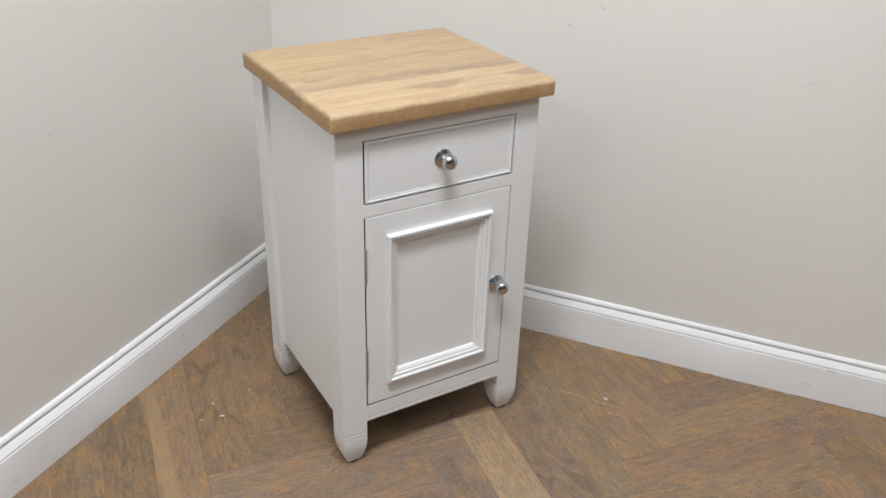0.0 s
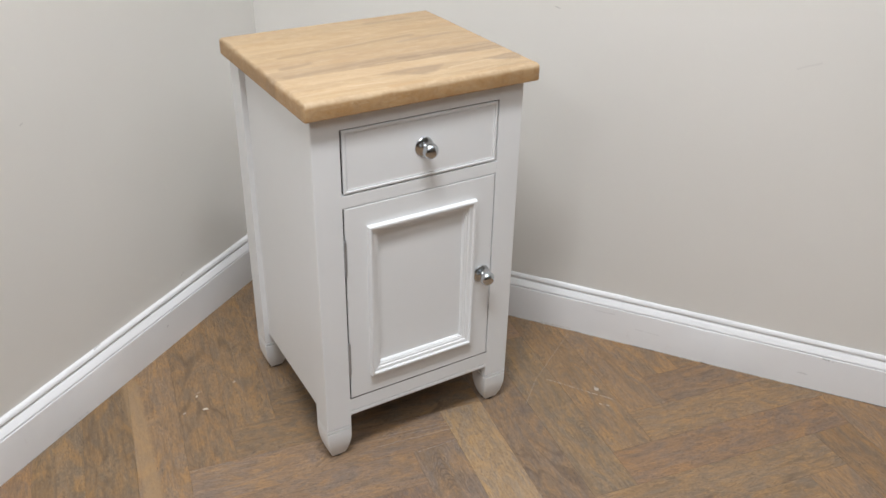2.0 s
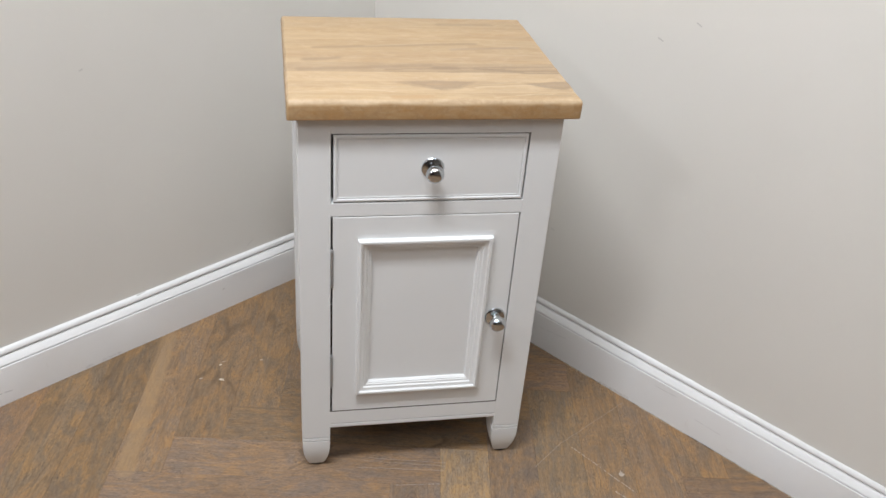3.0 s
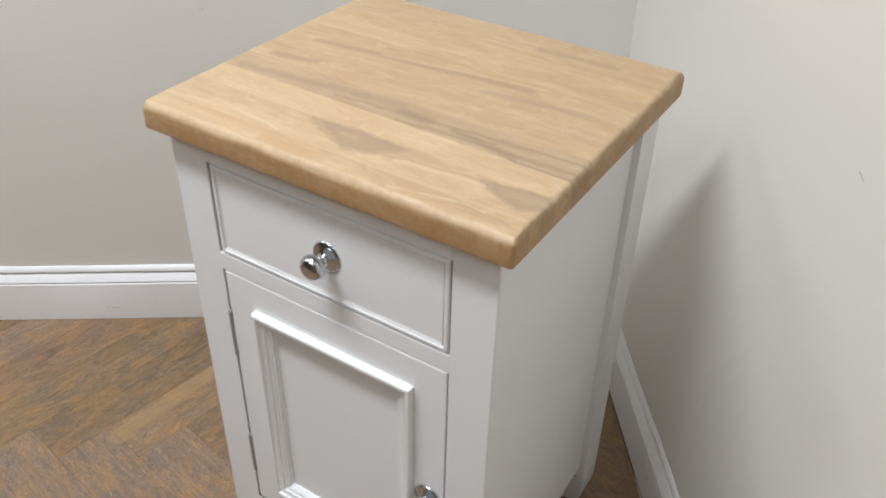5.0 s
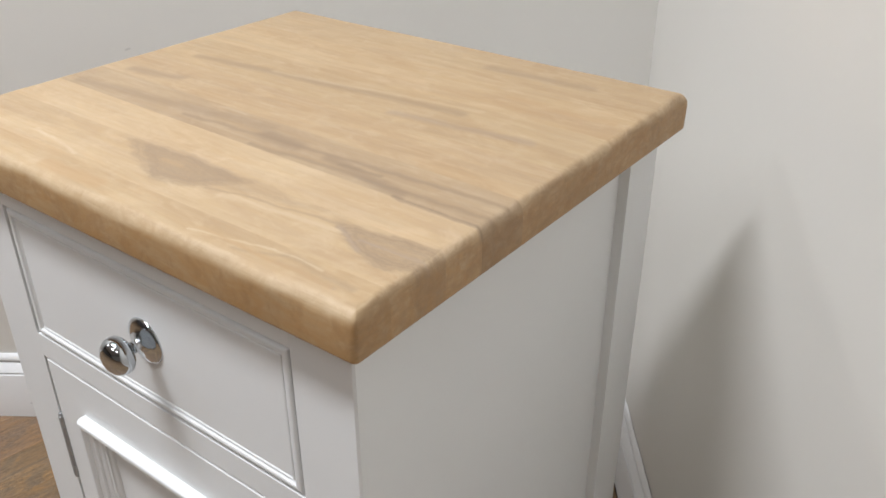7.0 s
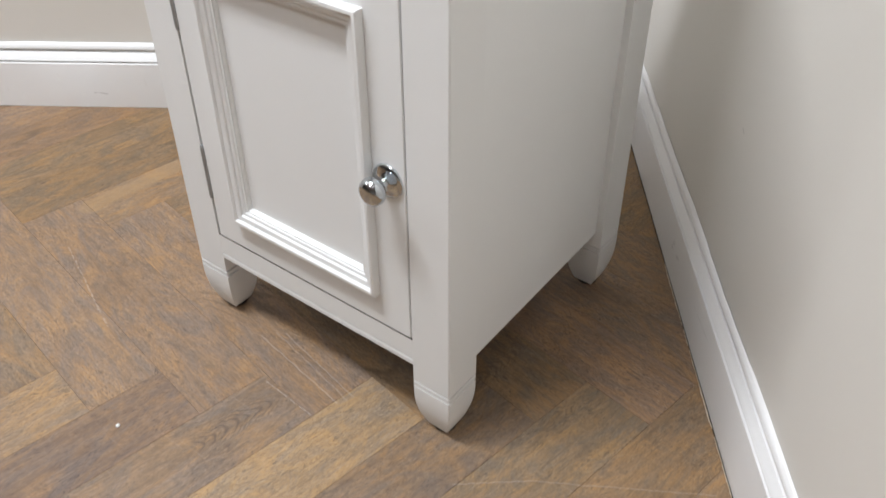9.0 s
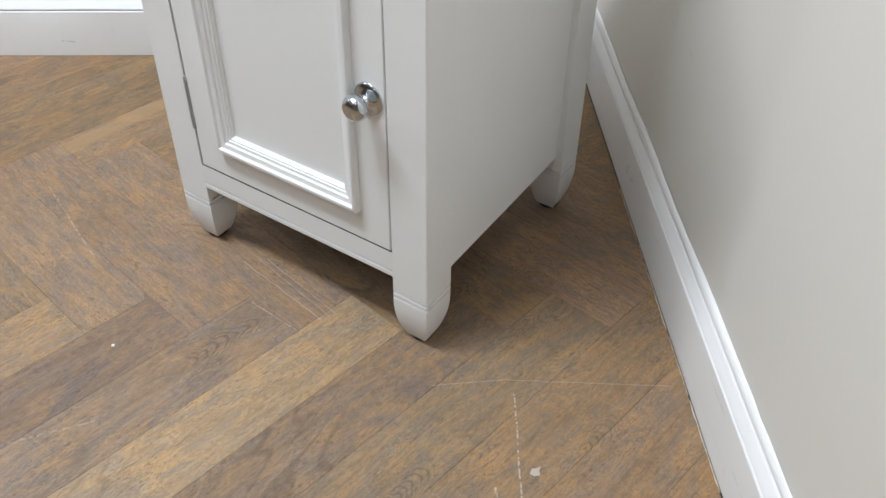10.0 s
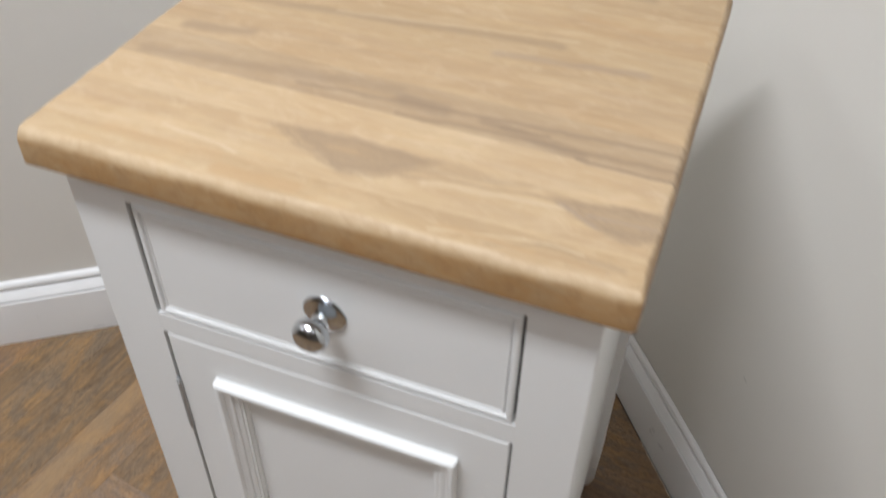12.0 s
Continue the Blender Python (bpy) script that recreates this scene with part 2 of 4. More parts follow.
def oak_top():
    """Sealed oak boards, grain along x, each board with its own tone and a few figured patches."""
    m, nt, b = material("oak_top")
    co = nt.nodes.new("ShaderNodeTexCoord").outputs["Object"]
    info = nt.nodes.new("ShaderNodeObjectInfo")
    comb = nt.nodes.new("ShaderNodeCombineXYZ")
    nt.links.new(math_node(nt, "MULTIPLY", info.outputs["Random"], 37.0), comb.inputs[0])
    nt.links.new(math_node(nt, "MULTIPLY", info.outputs["Random"], 11.0), comb.inputs[1])
    off = comb.outputs[0]
    broad = noise_tex(nt, scaled(nt, co, 5.0, 24, 24, off), 1.0, 5, 0.6, 1.2)
    fibre = noise_tex(nt, scaled(nt, co, 16, 380, 380, off), 1.0, 4, 0.65, 0.3)
    pores = noise_tex(nt, scaled(nt, co, 60, 1400, 1400, off), 1.0, 2, 0.5)
    mottle = noise_tex(nt, scaled(nt, co, 34, 60, 60, off), 1.0, 5, 0.65, 0.8)
    col = mix(nt, ramp(nt, broad, (0.30, 0.0), (0.70, 1.0)), (0.422, 0.290, 0.164), (0.518, 0.388, 0.240))
    streak = noise_tex(nt, scaled(nt, co, 2.6, 40, 40, off), 1.0, 5, 0.62, 1.4)
    col = mix(nt, ramp(nt, streak, (0.50, 0.0), (0.72, 0.30)), col, (0.325, 0.236, 0.160))
    col = mix(nt, ramp(nt, mottle, (0.48, 0.0), (0.72, 0.5)), col, (0.585, 0.455, 0.31))
    blotch = noise_tex(nt, scaled(nt, co, 9, 30, 30, off), 1.0, 6, 0.7, 2.0)
    col = mix(nt, ramp(nt, blotch, (0.46, 0.0), (0.66, 0.26)), col, (0.40, 0.288, 0.195))
    col = mix(nt, ramp(nt, blotch, (0.36, 0.3), (0.46, 0.0)), col, (0.55, 0.385, 0.225))
    line = noise_tex(nt, scaled(nt, co, 6, 120, 120, off), 1.0, 4, 0.6, 1.2)
    col = mix(nt, ramp(nt, line, (0.56, 0.0), (0.74, 0.20)), col, (0.31, 0.225, 0.150))
    col = mix(nt, ramp(nt, line, (0.30, 0.22), (0.42, 0.0)), col, (0.55, 0.43, 0.295))
    place = wander(nt, wander(nt, co, 26.0, 0.010), 120.0, 0.0025)
    grey, honey, pale, mauve = (0.300, 0.218, 0.145), (0.47, 0.318, 0.178), (0.575, 0.455, 0.315), (0.340, 0.268, 0.215)
    figure = [
        (cup_mask, ([(-0.060, 0.0550), (-0.016, 0.031), (0.014, 0.017), (0.038, 0.026), (0.070, 0.0560), (0.000, 0.0600)], 0.0036, 0.009), 0.30, grey),
        (cup_mask, ([(-0.038, 0.0535), (0.010, 0.022), (0.032, 0.029), (0.062, 0.0545), (-0.010, 0.0570)], 0.0022, 0.0075), 0.40, grey),
        (streak_mask, ((0.030, 0.0490), (0.058, 0.0535), 0.0042, 0.95), 0.30, grey),
        (streak_mask, ((-0.006, 0.0430), (0.012, 0.0420), 0.0052, 0.95), 0.25, honey),
        (cup_mask, ([(0.040, 0.030), (0.081, 0.040), (0.150, 0.0490), (0.146, 0.0550), (0.064, 0.0560)], 0.0050, 0.012), 0.20, grey),
        (streak_mask, ((0.050, 0.0330), (0.150, 0.0480), 0.0022, 0.9), 0.35, grey),
        (streak_mask, ((0.066, 0.0300), (0.160, 0.0420), 0.0050, 0.9), 0.35, pale),
        (cup_mask, ([(0.142, 0.0500), (0.160, 0.035), (0.180, 0.025), (0.200, 0.024), (0.221, 0.036), (0.226, 0.0560)], 0.0034, 0.013), 0.40, grey),
        (streak_mask, ((0.150, 0.0450), (0.176, 0.0290), 0.0030, 0.95), 0.30, mauve),
        (streak_mask, ((0.170, 0.0380), (0.216, 0.0410), 0.0022, 0.95), 0.40, mauve),
        (streak_mask, ((0.180, 0.0310), (0.216, 0.0330), 0.0018, 0.95), 0.35, grey),
        (streak_mask, ((0.018, 0.1130), (0.048, 0.1110), 0.0120, 0.9), 0.5, grey),
        (streak_mask, ((0.080, 0.1080), (0.150, 0.0960), 0.0080, 0.9), 0.42, grey),
        (streak_mask, ((0.092, 0.1040), (0.125, 0.1080), 0.0030, 0.8), 0.45, grey),
        (streak_mask, ((0.150, 0.0905), (0.215, 0.0890), 0.0030, 0.8), 0.6, grey),
        (streak_mask, ((-0.060, 0.1060), (0.210, 0.1190), 0.0040, 0.95), 0.40, grey),
        (streak_mask, ((0.020, 0.0960), (0.215, 0.1010), 0.0035, 0.95), 0.40, grey),
        (streak_mask, ((0.060, 0.1970), (0.170, 0.2080), 0.0075, 0.98), 0.34, mauve),
        (streak_mask, ((-0.165, 0.2030), (0.100, 0.2260), 0.0090, 0.95), 0.38, grey),
        (streak_mask, ((-0.080, 0.2130), (0.110, 0.2370), 0.0045, 0.95), 0.26, pale),
        (streak_mask, ((-0.180, 0.1480), (-0.130, 0.1560), 0.0100, 0.95), 0.45, grey),
        (streak_mask, ((-0.190, 0.1040), (0.010, 0.1240), 0.0110, 0.95), 0.30, grey),
        (streak_mask, ((0.060, 0.3260), (0.150, 0.3290), 0.0110, 0.95), 0.32, grey),
        (streak_mask, ((0.110, 0.2750), (0.200, 0.2720), 0.0080, 0.95), 0.35, honey),
        (streak_mask, ((-0.060, -0.0040), (-0.008, -0.0030), 0.0095, 0.7), 0.55, honey),
        (streak_mask, ((-0.150, 0.0080), (-0.070, 0.0060), 0.0100, 0.95), 0.35, honey),
        (streak_mask, ((-0.120, 0.0260), (-0.060, 0.0150), 0.0030, 0.95), 0.5, pale),
        (streak_mask, ((0.120, -0.0080), (0.150, 0.0030), 0.0026, 0.95), 0.26, grey),
        (streak_mask, ((0.150, 0.0030), (0.200, 0.0000), 0.0052, 0.98), 0.28, grey),
        (streak_mask, ((0.086, -0.0070), (0.140, 0.0040), 0.0016, 0.9), 0.5, pale),
        (streak_mask, ((0.140, 0.0040), (0.176, 0.0035), 0.0014, 0.9), 0.45, pale),
        (streak_mask, ((0.150, -0.0040), (0.192, -0.0060), 0.0030, 0.98), 0.25, mauve),
        (streak_mask, ((0.090, -0.0020), (0.190, -0.0060), 0.0030, 0.9), 0.4, honey),
    ]
    for shape, spec, amount, tone in figure:
        mask = shape(nt, place, *spec)
        col = mix(nt, times(nt, mask, min(1.0, (2.5 if shape is cup_mask else 1.5) * amount)), col, tone)
    # side faces: shade painted in as darker orange, over mottled edge and end grain
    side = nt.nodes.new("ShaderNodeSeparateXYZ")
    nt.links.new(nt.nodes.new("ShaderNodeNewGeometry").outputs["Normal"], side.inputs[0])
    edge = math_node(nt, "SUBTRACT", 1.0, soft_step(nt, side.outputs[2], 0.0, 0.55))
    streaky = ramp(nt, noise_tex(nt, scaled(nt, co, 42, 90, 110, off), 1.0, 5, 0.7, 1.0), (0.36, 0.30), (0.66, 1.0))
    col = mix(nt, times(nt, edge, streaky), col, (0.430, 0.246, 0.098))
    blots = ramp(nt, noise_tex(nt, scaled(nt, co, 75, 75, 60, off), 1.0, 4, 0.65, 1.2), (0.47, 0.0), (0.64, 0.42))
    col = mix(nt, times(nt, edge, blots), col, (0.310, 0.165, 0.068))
    # end grain: fine dark strokes; the upper arris is rubbed pale
    ends = soft_step(nt, math_node(nt, "ABSOLUTE", side.outputs[0]), 0.55, 0.85)
    strokes = ramp(nt, noise_tex(nt, scaled(nt, co, 40, 75, 330, off), 1.0, 4, 0.65, 0.8), (0.40, 0.05), (0.66, 0.55))
    col = mix(nt, times(nt, ends, strokes), col, (0.300, 0.190, 0.095))
    arris = times(nt, soft_step(nt, side.outputs[2], 0.25, 0.6), math_node(nt, "SUBTRACT", 1.0, soft_step(nt, side.outputs[2], 0.86, 0.99)))
    rubbed = ramp(nt, noise_tex(nt, scaled(nt, co, 70, 70, 70, off), 1.0, 5, 0.7, 1.0), (0.42, 0.0), (0.62, 0.55))
    col = mix(nt, times(nt, arris, rubbed), col, (0.60, 0.46, 0.31))
    col = mix(nt, ramp(nt, fibre, (0.35, 0.22), (0.6, 0.0)), col, (0.42, 0.275, 0.145))
    col = mix(nt, ramp(nt, pores, (0.30, 0.22), (0.42, 0.0)), col, (0.36, 0.22, 0.11))
    col = mix(nt, 1.0, col, info.outputs["Color"], "MULTIPLY")
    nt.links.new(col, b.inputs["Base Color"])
    nt.links.new(ramp(nt, fibre, (0.3, 0.60), (0.7, 0.48)), b.inputs["Roughness"])
    h = math_node(nt, "ADD", math_node(nt, "MULTIPLY", fibre, 0.6), math_node(nt, "ADD", pores, times(nt, mottle, 1.5)))
    bump(nt, b, h, 0.2, 0.0006)
    return m


def floor_wood():
    """Worn brown oak-look floor planks, grain along each plank's own y, with scratches and chips."""
    m, nt, b = material("floor_wood")
    co = nt.nodes.new("ShaderNodeTexCoord").outputs["Object"]
    pos = nt.nodes.new("ShaderNodeNewGeometry").outputs["Position"]
    info = nt.nodes.new("ShaderNodeObjectInfo")
    comb = nt.nodes.new("ShaderNodeCombineXYZ")
    nt.links.new(math_node(nt, "MULTIPLY", info.outputs["Random"], 53.0), comb.inputs[0])
    nt.links.new(math_node(nt, "MULTIPLY", info.outputs["Random"], 29.0), comb.inputs[1])
    off = comb.outputs[0]
    cloud = noise_tex(nt, scaled(nt, co, 13, 5.0, 1, off), 1.0, 6, 0.66, 1.4)
    grey = noise_tex(nt, scaled(nt, co, 26, 9, 1, off), 1.0, 6, 0.70, 1.8)
    rust = noise_tex(nt, scaled(nt, co, 26, 14, 3, off), 1.0, 5, 0.7, 1.0)
    fibre = noise_tex(nt, scaled(nt, co, 230, 20, 1, off), 1.0, 5, 0.7, 1.2)
    pores = noise_tex(nt, scaled(nt, co, 700, 90, 1, off), 1.0, 3, 0.6, 0.4)
    col = mix(nt, ramp(nt, cloud, (0.30, 0.0), (0.68, 1.0)), (0.200, 0.127, 0.076), (0.330, 0.207, 0.118))
    col = mix(nt, ramp(nt, rust, (0.45, 0.0), (0.60, 0.78)), col, (0.372, 0.212, 0.094))
    col = mix(nt, ramp(nt, grey, (0.42, 0.0), (0.61, 0.74)), col, (0.190, 0.150, 0.126))
    speckle = noise_tex(nt, scaled(nt, co, 150, 75, 3, off), 1.0, 4, 0.7, 1.5)
    col = mix(nt, ramp(nt, speckle, (0.36, 0.26), (0.50, 0.0)), col, (0.14, 0.10, 0.07))
    col = mix(nt, ramp(nt, speckle, (0.54, 0.0), (0.68, 0.28)), col, (0.40, 0.268, 0.155))
    long_grain = noise_tex(nt, scaled(nt, co, 95, 5.5, 1, off), 1.0, 4, 0.6, 1.6)
    col = mix(nt, ramp(nt, long_grain, (0.36, 0.30), (0.46, 0.0)), col, (0.13, 0.086, 0.058))
    col = mix(nt, ramp(nt, long_grain, (0.56, 0.0), (0.68, 0.22)), col, (0.40, 0.27, 0.165))
    # embossed flakes along the grain
    flake = noise_tex(nt, scaled(nt, co, 210, 62, 3, off), 1.0, 5, 0.70, 2.6)
    rough_patch = ramp(nt, noise_tex(nt, scaled(nt, co, 17, 11, 3, off), 1.0, 3, 0.6, 0.8), (0.36, 0.35), (0.60, 1.0))
    col = mix(nt, times(nt, rough_patch, ramp(nt, flake, (0.35, 0.80), (0.47, 0.0))), col, (0.080, 0.059, 0.046))
    col = mix(nt, times(nt, rough_patch, ramp(nt, flake, (0.54, 0.0), (0.66, 0.50))), col, (0.41, 0.295, 0.195))
    # growth rings where the grain runs out
    rings = math_node(nt, "SINE", times(nt, noise_tex(nt, scaled(nt, co, 7, 1.7, 1, off), 1.0, 3, 0.5, 0.4), 130.0))
    where = ramp(nt, noise_tex(nt, scaled(nt, co, 8, 4, 1, off), 1.0, 2, 0.5), (0.56, 0.0), (0.68, 1.0))
    col = mix(nt, times(nt, ramp(nt, rings, (0.45, 0.0), (0.95, 0.5)), where), col, (0.12, 0.080, 0.052))
    col = mix(nt, ramp(nt, fibre, (0.34, 0.42), (0.50, 0.0)), col, (0.13, 0.085, 0.055))
    col = mix(nt, ramp(nt, pores, (0.58, 0.0), (0.72, 0.28)), col, (0.45, 0.33, 0.23))
    # hair scratches in two directions
    for turn, sparse in ((0.6, 0.69), (-0.9, 0.71)):
        n = nt.nodes.new("ShaderNodeMapping")
        n.inputs["Rotation"].default_value = (0, 0, turn)
        n.inputs["Scale"].default_value = (7, 420, 1)
        nt.links.new(pos, n.inputs["Vector"])
        line = noise_tex(nt, n.outputs[0], 1.0, 2, 0.4, 0.25)
        col = mix(nt, ramp(nt, line, (sparse, 0.0), (sparse + 0.05, 0.13)), col, (0.50, 0.41, 0.33))
    # cathedral figure: (centre, half width, half length, amount)
    lead = wander(nt, wander(nt, pos, 30.0, 0.022), 140.0, 0.005)
    for (cx, cy), wide, long, amount in (((-0.018, -0.120), 0.022, 0.062, 0.85), ((0.284, -0.168), 0.020, 0.045, 0.8), ((0.168, 0.136), 0.018, 0.055, 0.6), ((0.420, 0.010), 0.018, 0.040, 0.55), ((0.230, -0.020), 0.018, 0.060, 0.4)):
        rel = vec_math(nt, "SUBTRACT", lead, (cx, cy, 0.0))
        across = math_node(nt, "DIVIDE", vec_math(nt, "DOT_PRODUCT", rel, (0.986, -0.165, 0.0)), wide)
        along = math_node(nt, "DIVIDE", vec_math(nt, "DOT_PRODUCT", rel, (0.165, 0.986, 0.0)), long)
        d = math_node(nt, "SQRT", math_node(nt, "ADD", times(nt, across, across), times(nt, along, along)))
        arch = math_node(nt, "ADD", along, times(nt, times(nt, across, across), 1.1))
        wave = ramp(nt, math_node(nt, "SINE", times(nt, arch, 27.0)), (0.25, 0.0), (0.85, 0.75 * amount))
        fade = math_node(nt, "SUBTRACT", 1.0, soft_step(nt, d, 0.55, 1.25))
        col = mix(nt, times(nt, wave, fade), col, (0.115, 0.080, 0.056))
    col = mix(nt, 1.0, col, info.outputs["Color"], "MULTIPLY")
    # a pale sapwood edge along one plank
    sap = streak_mask(nt, wander(nt, pos, 20.0, 0.012), (-0.466, 0.420), (-0.510, 0.030), 0.021, 0.55)
    col = mix(nt, times(nt, sap, 0.55), col, (0.37, 0.245, 0.132))
    # single scratches, scuffs and chips
    place = wander(nt, pos, 60.0, 0.004)
    broken = ramp(nt, noise_tex(nt, pos, 190.0, 2, 0.5), (0.46, 0.0), (0.54, 1.0))
    pale = (0.62, 0.56, 0.50)
    for a, c, r, amount, dashed in (
        ((0.314, 0.004), (0.396, -0.118), 0.0015, 0.5, True),
        ((0.230, -0.037), (0.292, 0.016), 0.0011, 0.2, False),
        ((0.292, 0.016), (0.457, 0.118), 0.0011, 0.17, False),
        ((0.361, -0.114), (0.376, -0.131), 0.0018, 0.5, True),
        ((-0.098, -0.004), (0.055, -0.028), 0.0010, 0.30, False),
        ((-0.086, 0.012), (0.060, -0.018), 0.0009, 0.2, False),
        ((-0.076, 0.018), (0.063, -0.010), 0.0009, 0.25, False),
        ((-0.039, -0.054), (0.044, -0.060), 0.0011, 0.4, True),
        ((-0.394, 0.273), (-0.391, 0.274), 0.0028, 0.55, False),
        ((-0.274, 0.323), (-0.270, 0.324), 0.0025, 0.5, False),
        ((-0.356, 0.322), (-0.342, 0.326), 0.0016, 0.45, True),
        ((-0.450, -0.045), (-0.267, -0.111), 0.0016, 0.3, True),
        ((-0.110, -0.377), (-0.043, -0.284), 0.0022, 0.18, True),
    ):
        mask = streak_mask(nt, place, a, c, r, 0.7)
        if dashed:
            mask = times(nt, mask, broken)
        col = mix(nt, times(nt, mask, amount), col, pale)
    nt.links.new(col, b.inputs["Base Color"])
    nt.links.new(ramp(nt, grey, (0.3, 0.46), (0.7, 0.58)), b.inputs["Roughness"])
    b.inputs["Specular IOR Level"].default_value = 0.26
    h = math_node(nt, "ADD", math_node(nt, "ADD", fibre, times(nt, flake, 1.6)), math_node(nt, "MULTIPLY", rust, 1.2))
    bump(nt, b, h, 0.4, 0.0011)
    return m


def metal(name, colour, rough):
    m, nt, b = material(name)
    co = nt.nodes.new("ShaderNodeTexCoord").outputs["Object"]
    b.inputs["Metallic"].default_value = 1.0
    fine = noise_tex(nt, co, 300.0, 3, 0.6)
    nt.links.new(mix(nt, fine, colour, tuple(c * 0.93 for c in colour)), b.inputs["Base Color"])
    nt.links.new(ramp(nt, fine, (0.3, rough), (0.7, rough + 0.05)), b.inputs["Roughness"])
    return m


def plain(name, colour, rough):
    m, nt, b = material(name)
    co = nt.nodes.new("ShaderNodeTexCoord").outputs["Object"]
    n = noise_tex(nt, co, 30.0, 4, 0.6)
    nt.links.new(mix(nt, n, tuple(c * 0.9 for c in colour), tuple(min(1, c * 1.1) for c in colour)), b.inputs["Base Color"])
    b.inputs["Roughness"].default_value = rough
    return m


GREY, BROWN = (0.38, 0.37, 0.38), (0.30, 0.21, 0.13)
SCUFFS = [
    ((0.793, 0.082), (0.803, 0.081), 0.0035, 0.55, GREY, True),
    ((0.767, 0.036), (0.777, 0.034), 0.0022, 0.5, GREY, True),
    ((0.253, 0.040), (0.255, 0.054), 0.0040, 0.35, GREY, True),
    ((0.267, 0.044), (0.272, 0.048), 0.0030, 0.3, GREY, False),
    ((-0.520, 0.1156), (-0.504, 0.1160), 0.0010, 0.45, (0.25, 0.24, 0.23), False),
    ((-0.190, 0.104), (-0.184, 0.106), 0.0035, 0.4, GREY, False),
    ((-0.756, 0.029), (-0.738, 0.027), 0.0022, 0.45, GREY, True),
    ((-0.620, 0.006), (-0.560, 0.006), 0.0030, 0.4, GREY, True),
    ((-0.354, 0.054), (-0.352, 0.056), 0.0025, 0.35, GREY, False),
    ((0.430, 0.0020), (0.470, 0.0050), 0.0030, 0.4, BROWN, True),
    ((0.500, 0.070), (0.530, 0.071), 0.0010, 0.35, GREY, True),
    ((0.330, 0.052), (0.372, 0.060), 0.0016, 0.22, GREY, True),
    ((0.560, 0.045), (0.590, 0.043), 0.0016, 0.25, GREY, True),
]
WALL = wall_paint()
WHITE = paint("cabinet_paint", (0.803, 0.808, 0.802), 0.46, speck=0.012, grain=0.12, gloss=0.2)
SKIRT = paint("skirting_gloss", (0.84, 0.84, 0.84), 0.45, speck=0.025, grain=0.12, dirt=(0.55, 0.5, 0.45), dirt_amount=0.25, strokes=SCUFFS)
OAK = oak_top()
PLANK = floor_wood()
CHROME = metal("chrome", (0.57, 0.60, 0.63), 0.05)
STEEL = metal("hinge_steel", (0.46, 0.47, 0.48), 0.58)
RUBBER = plain("black_glide", (0.02, 0.02, 0.02), 0.7)
SCREED = plain("screed", (0.035, 0.028, 0.022), 0.9)
BASE_DARK = plain("base_dark", (0.12, 0.075, 0.045), 0.85)
BOUNCE_DARK = plain("bounce_dark", (0.30, 0.285, 0.27), 0.7)
# near-black, stands for the shade in the gaps round drawer and door
GAP_SHADE = plain("gap_shade", (0.055, 0.040, 0.030), 0.8)
CORE = plain("pale_plank_core", (0.62, 0.54, 0.43), 0.6)
SCRAP_PAPER = plain("scrap_paper", (0.44, 0.375, 0.31), 0.7)
SCRAP = plain("white_plastic", (0.85, 0.85, 0.84), 0.4)
CEIL = plain("ceiling_white", (0.78, 0.78, 0.77), 0.85)
TRIM = plain("panel_trim", (0.8, 0.8, 0.8), 0.4)

# ---- building helpers ----


def mesh_from(bm, name, mat, smooth=False):
    bmesh.ops.recalc_face_normals(bm, faces=bm.faces)
    me = bpy.data.meshes.new(name)
    bm.to_mesh(me)
    bm.free()
    me.materials.append(mat)
    if smooth:
        for p in me.polygons:
            p.use_smooth = True
        me.set_sharp_from_angle(angle=radians(smooth if smooth > 1 else 35))
    return me


def part(name, bm, mat, parent, label="", smooth=False):
    ob = new(name, mesh_from(bm, name, mat, smooth))
    ob.parent = parent
    if label:
        tagged(ob, label)
    return ob


def box(x0, x1, y0, y1, z0, z1, bevel=0.0, segments=2):
    bm = bmesh.new()
    bmesh.ops.create_cube(bm, size=1.0, matrix=Matrix.LocRotScale(((x0 + x1) / 2, (y0 + y1) / 2, (z0 + z1) / 2), None, (x1 - x0, y1 - y0, z1 - z0)))
    if bevel:
        bmesh.ops.bevel(bm, geom=bm.edges[:], offset=bevel, segments=segments, profile=0.5, affect="EDGES")
    return bm


def framed(x0, x1, z0, z1, profile, back):
    """A rectangle in the xz plane whose border follows a mitred profile of (inset, y), closed at the back; behind the
    front its edges carry painted gap shade.
    """
    bm = bmesh.new()
    loops = []
    for inset, y in [(profile[0][0], back), (profile[0][0], 0.0035)] + list(profile):
        a, b, c, d = x0 + inset, x1 - inset, z0 + inset, z1 - inset
        loops.append([bm.verts.new(p) for p in ((a, y, c), (b, y, c), (b, y, d), (a, y, d))])
    for p, q in zip(loops, loops[1:]):
        for i in range(4):
            bm.faces.new((p[i], p[(i + 1) % 4], q[(i + 1) % 4], q[i]))
    bm.faces.ensure_lookup_table()
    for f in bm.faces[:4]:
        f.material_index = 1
    bm.faces.new(loops[-1])
    bm.faces.new(loops[0][::-1])
    return bm


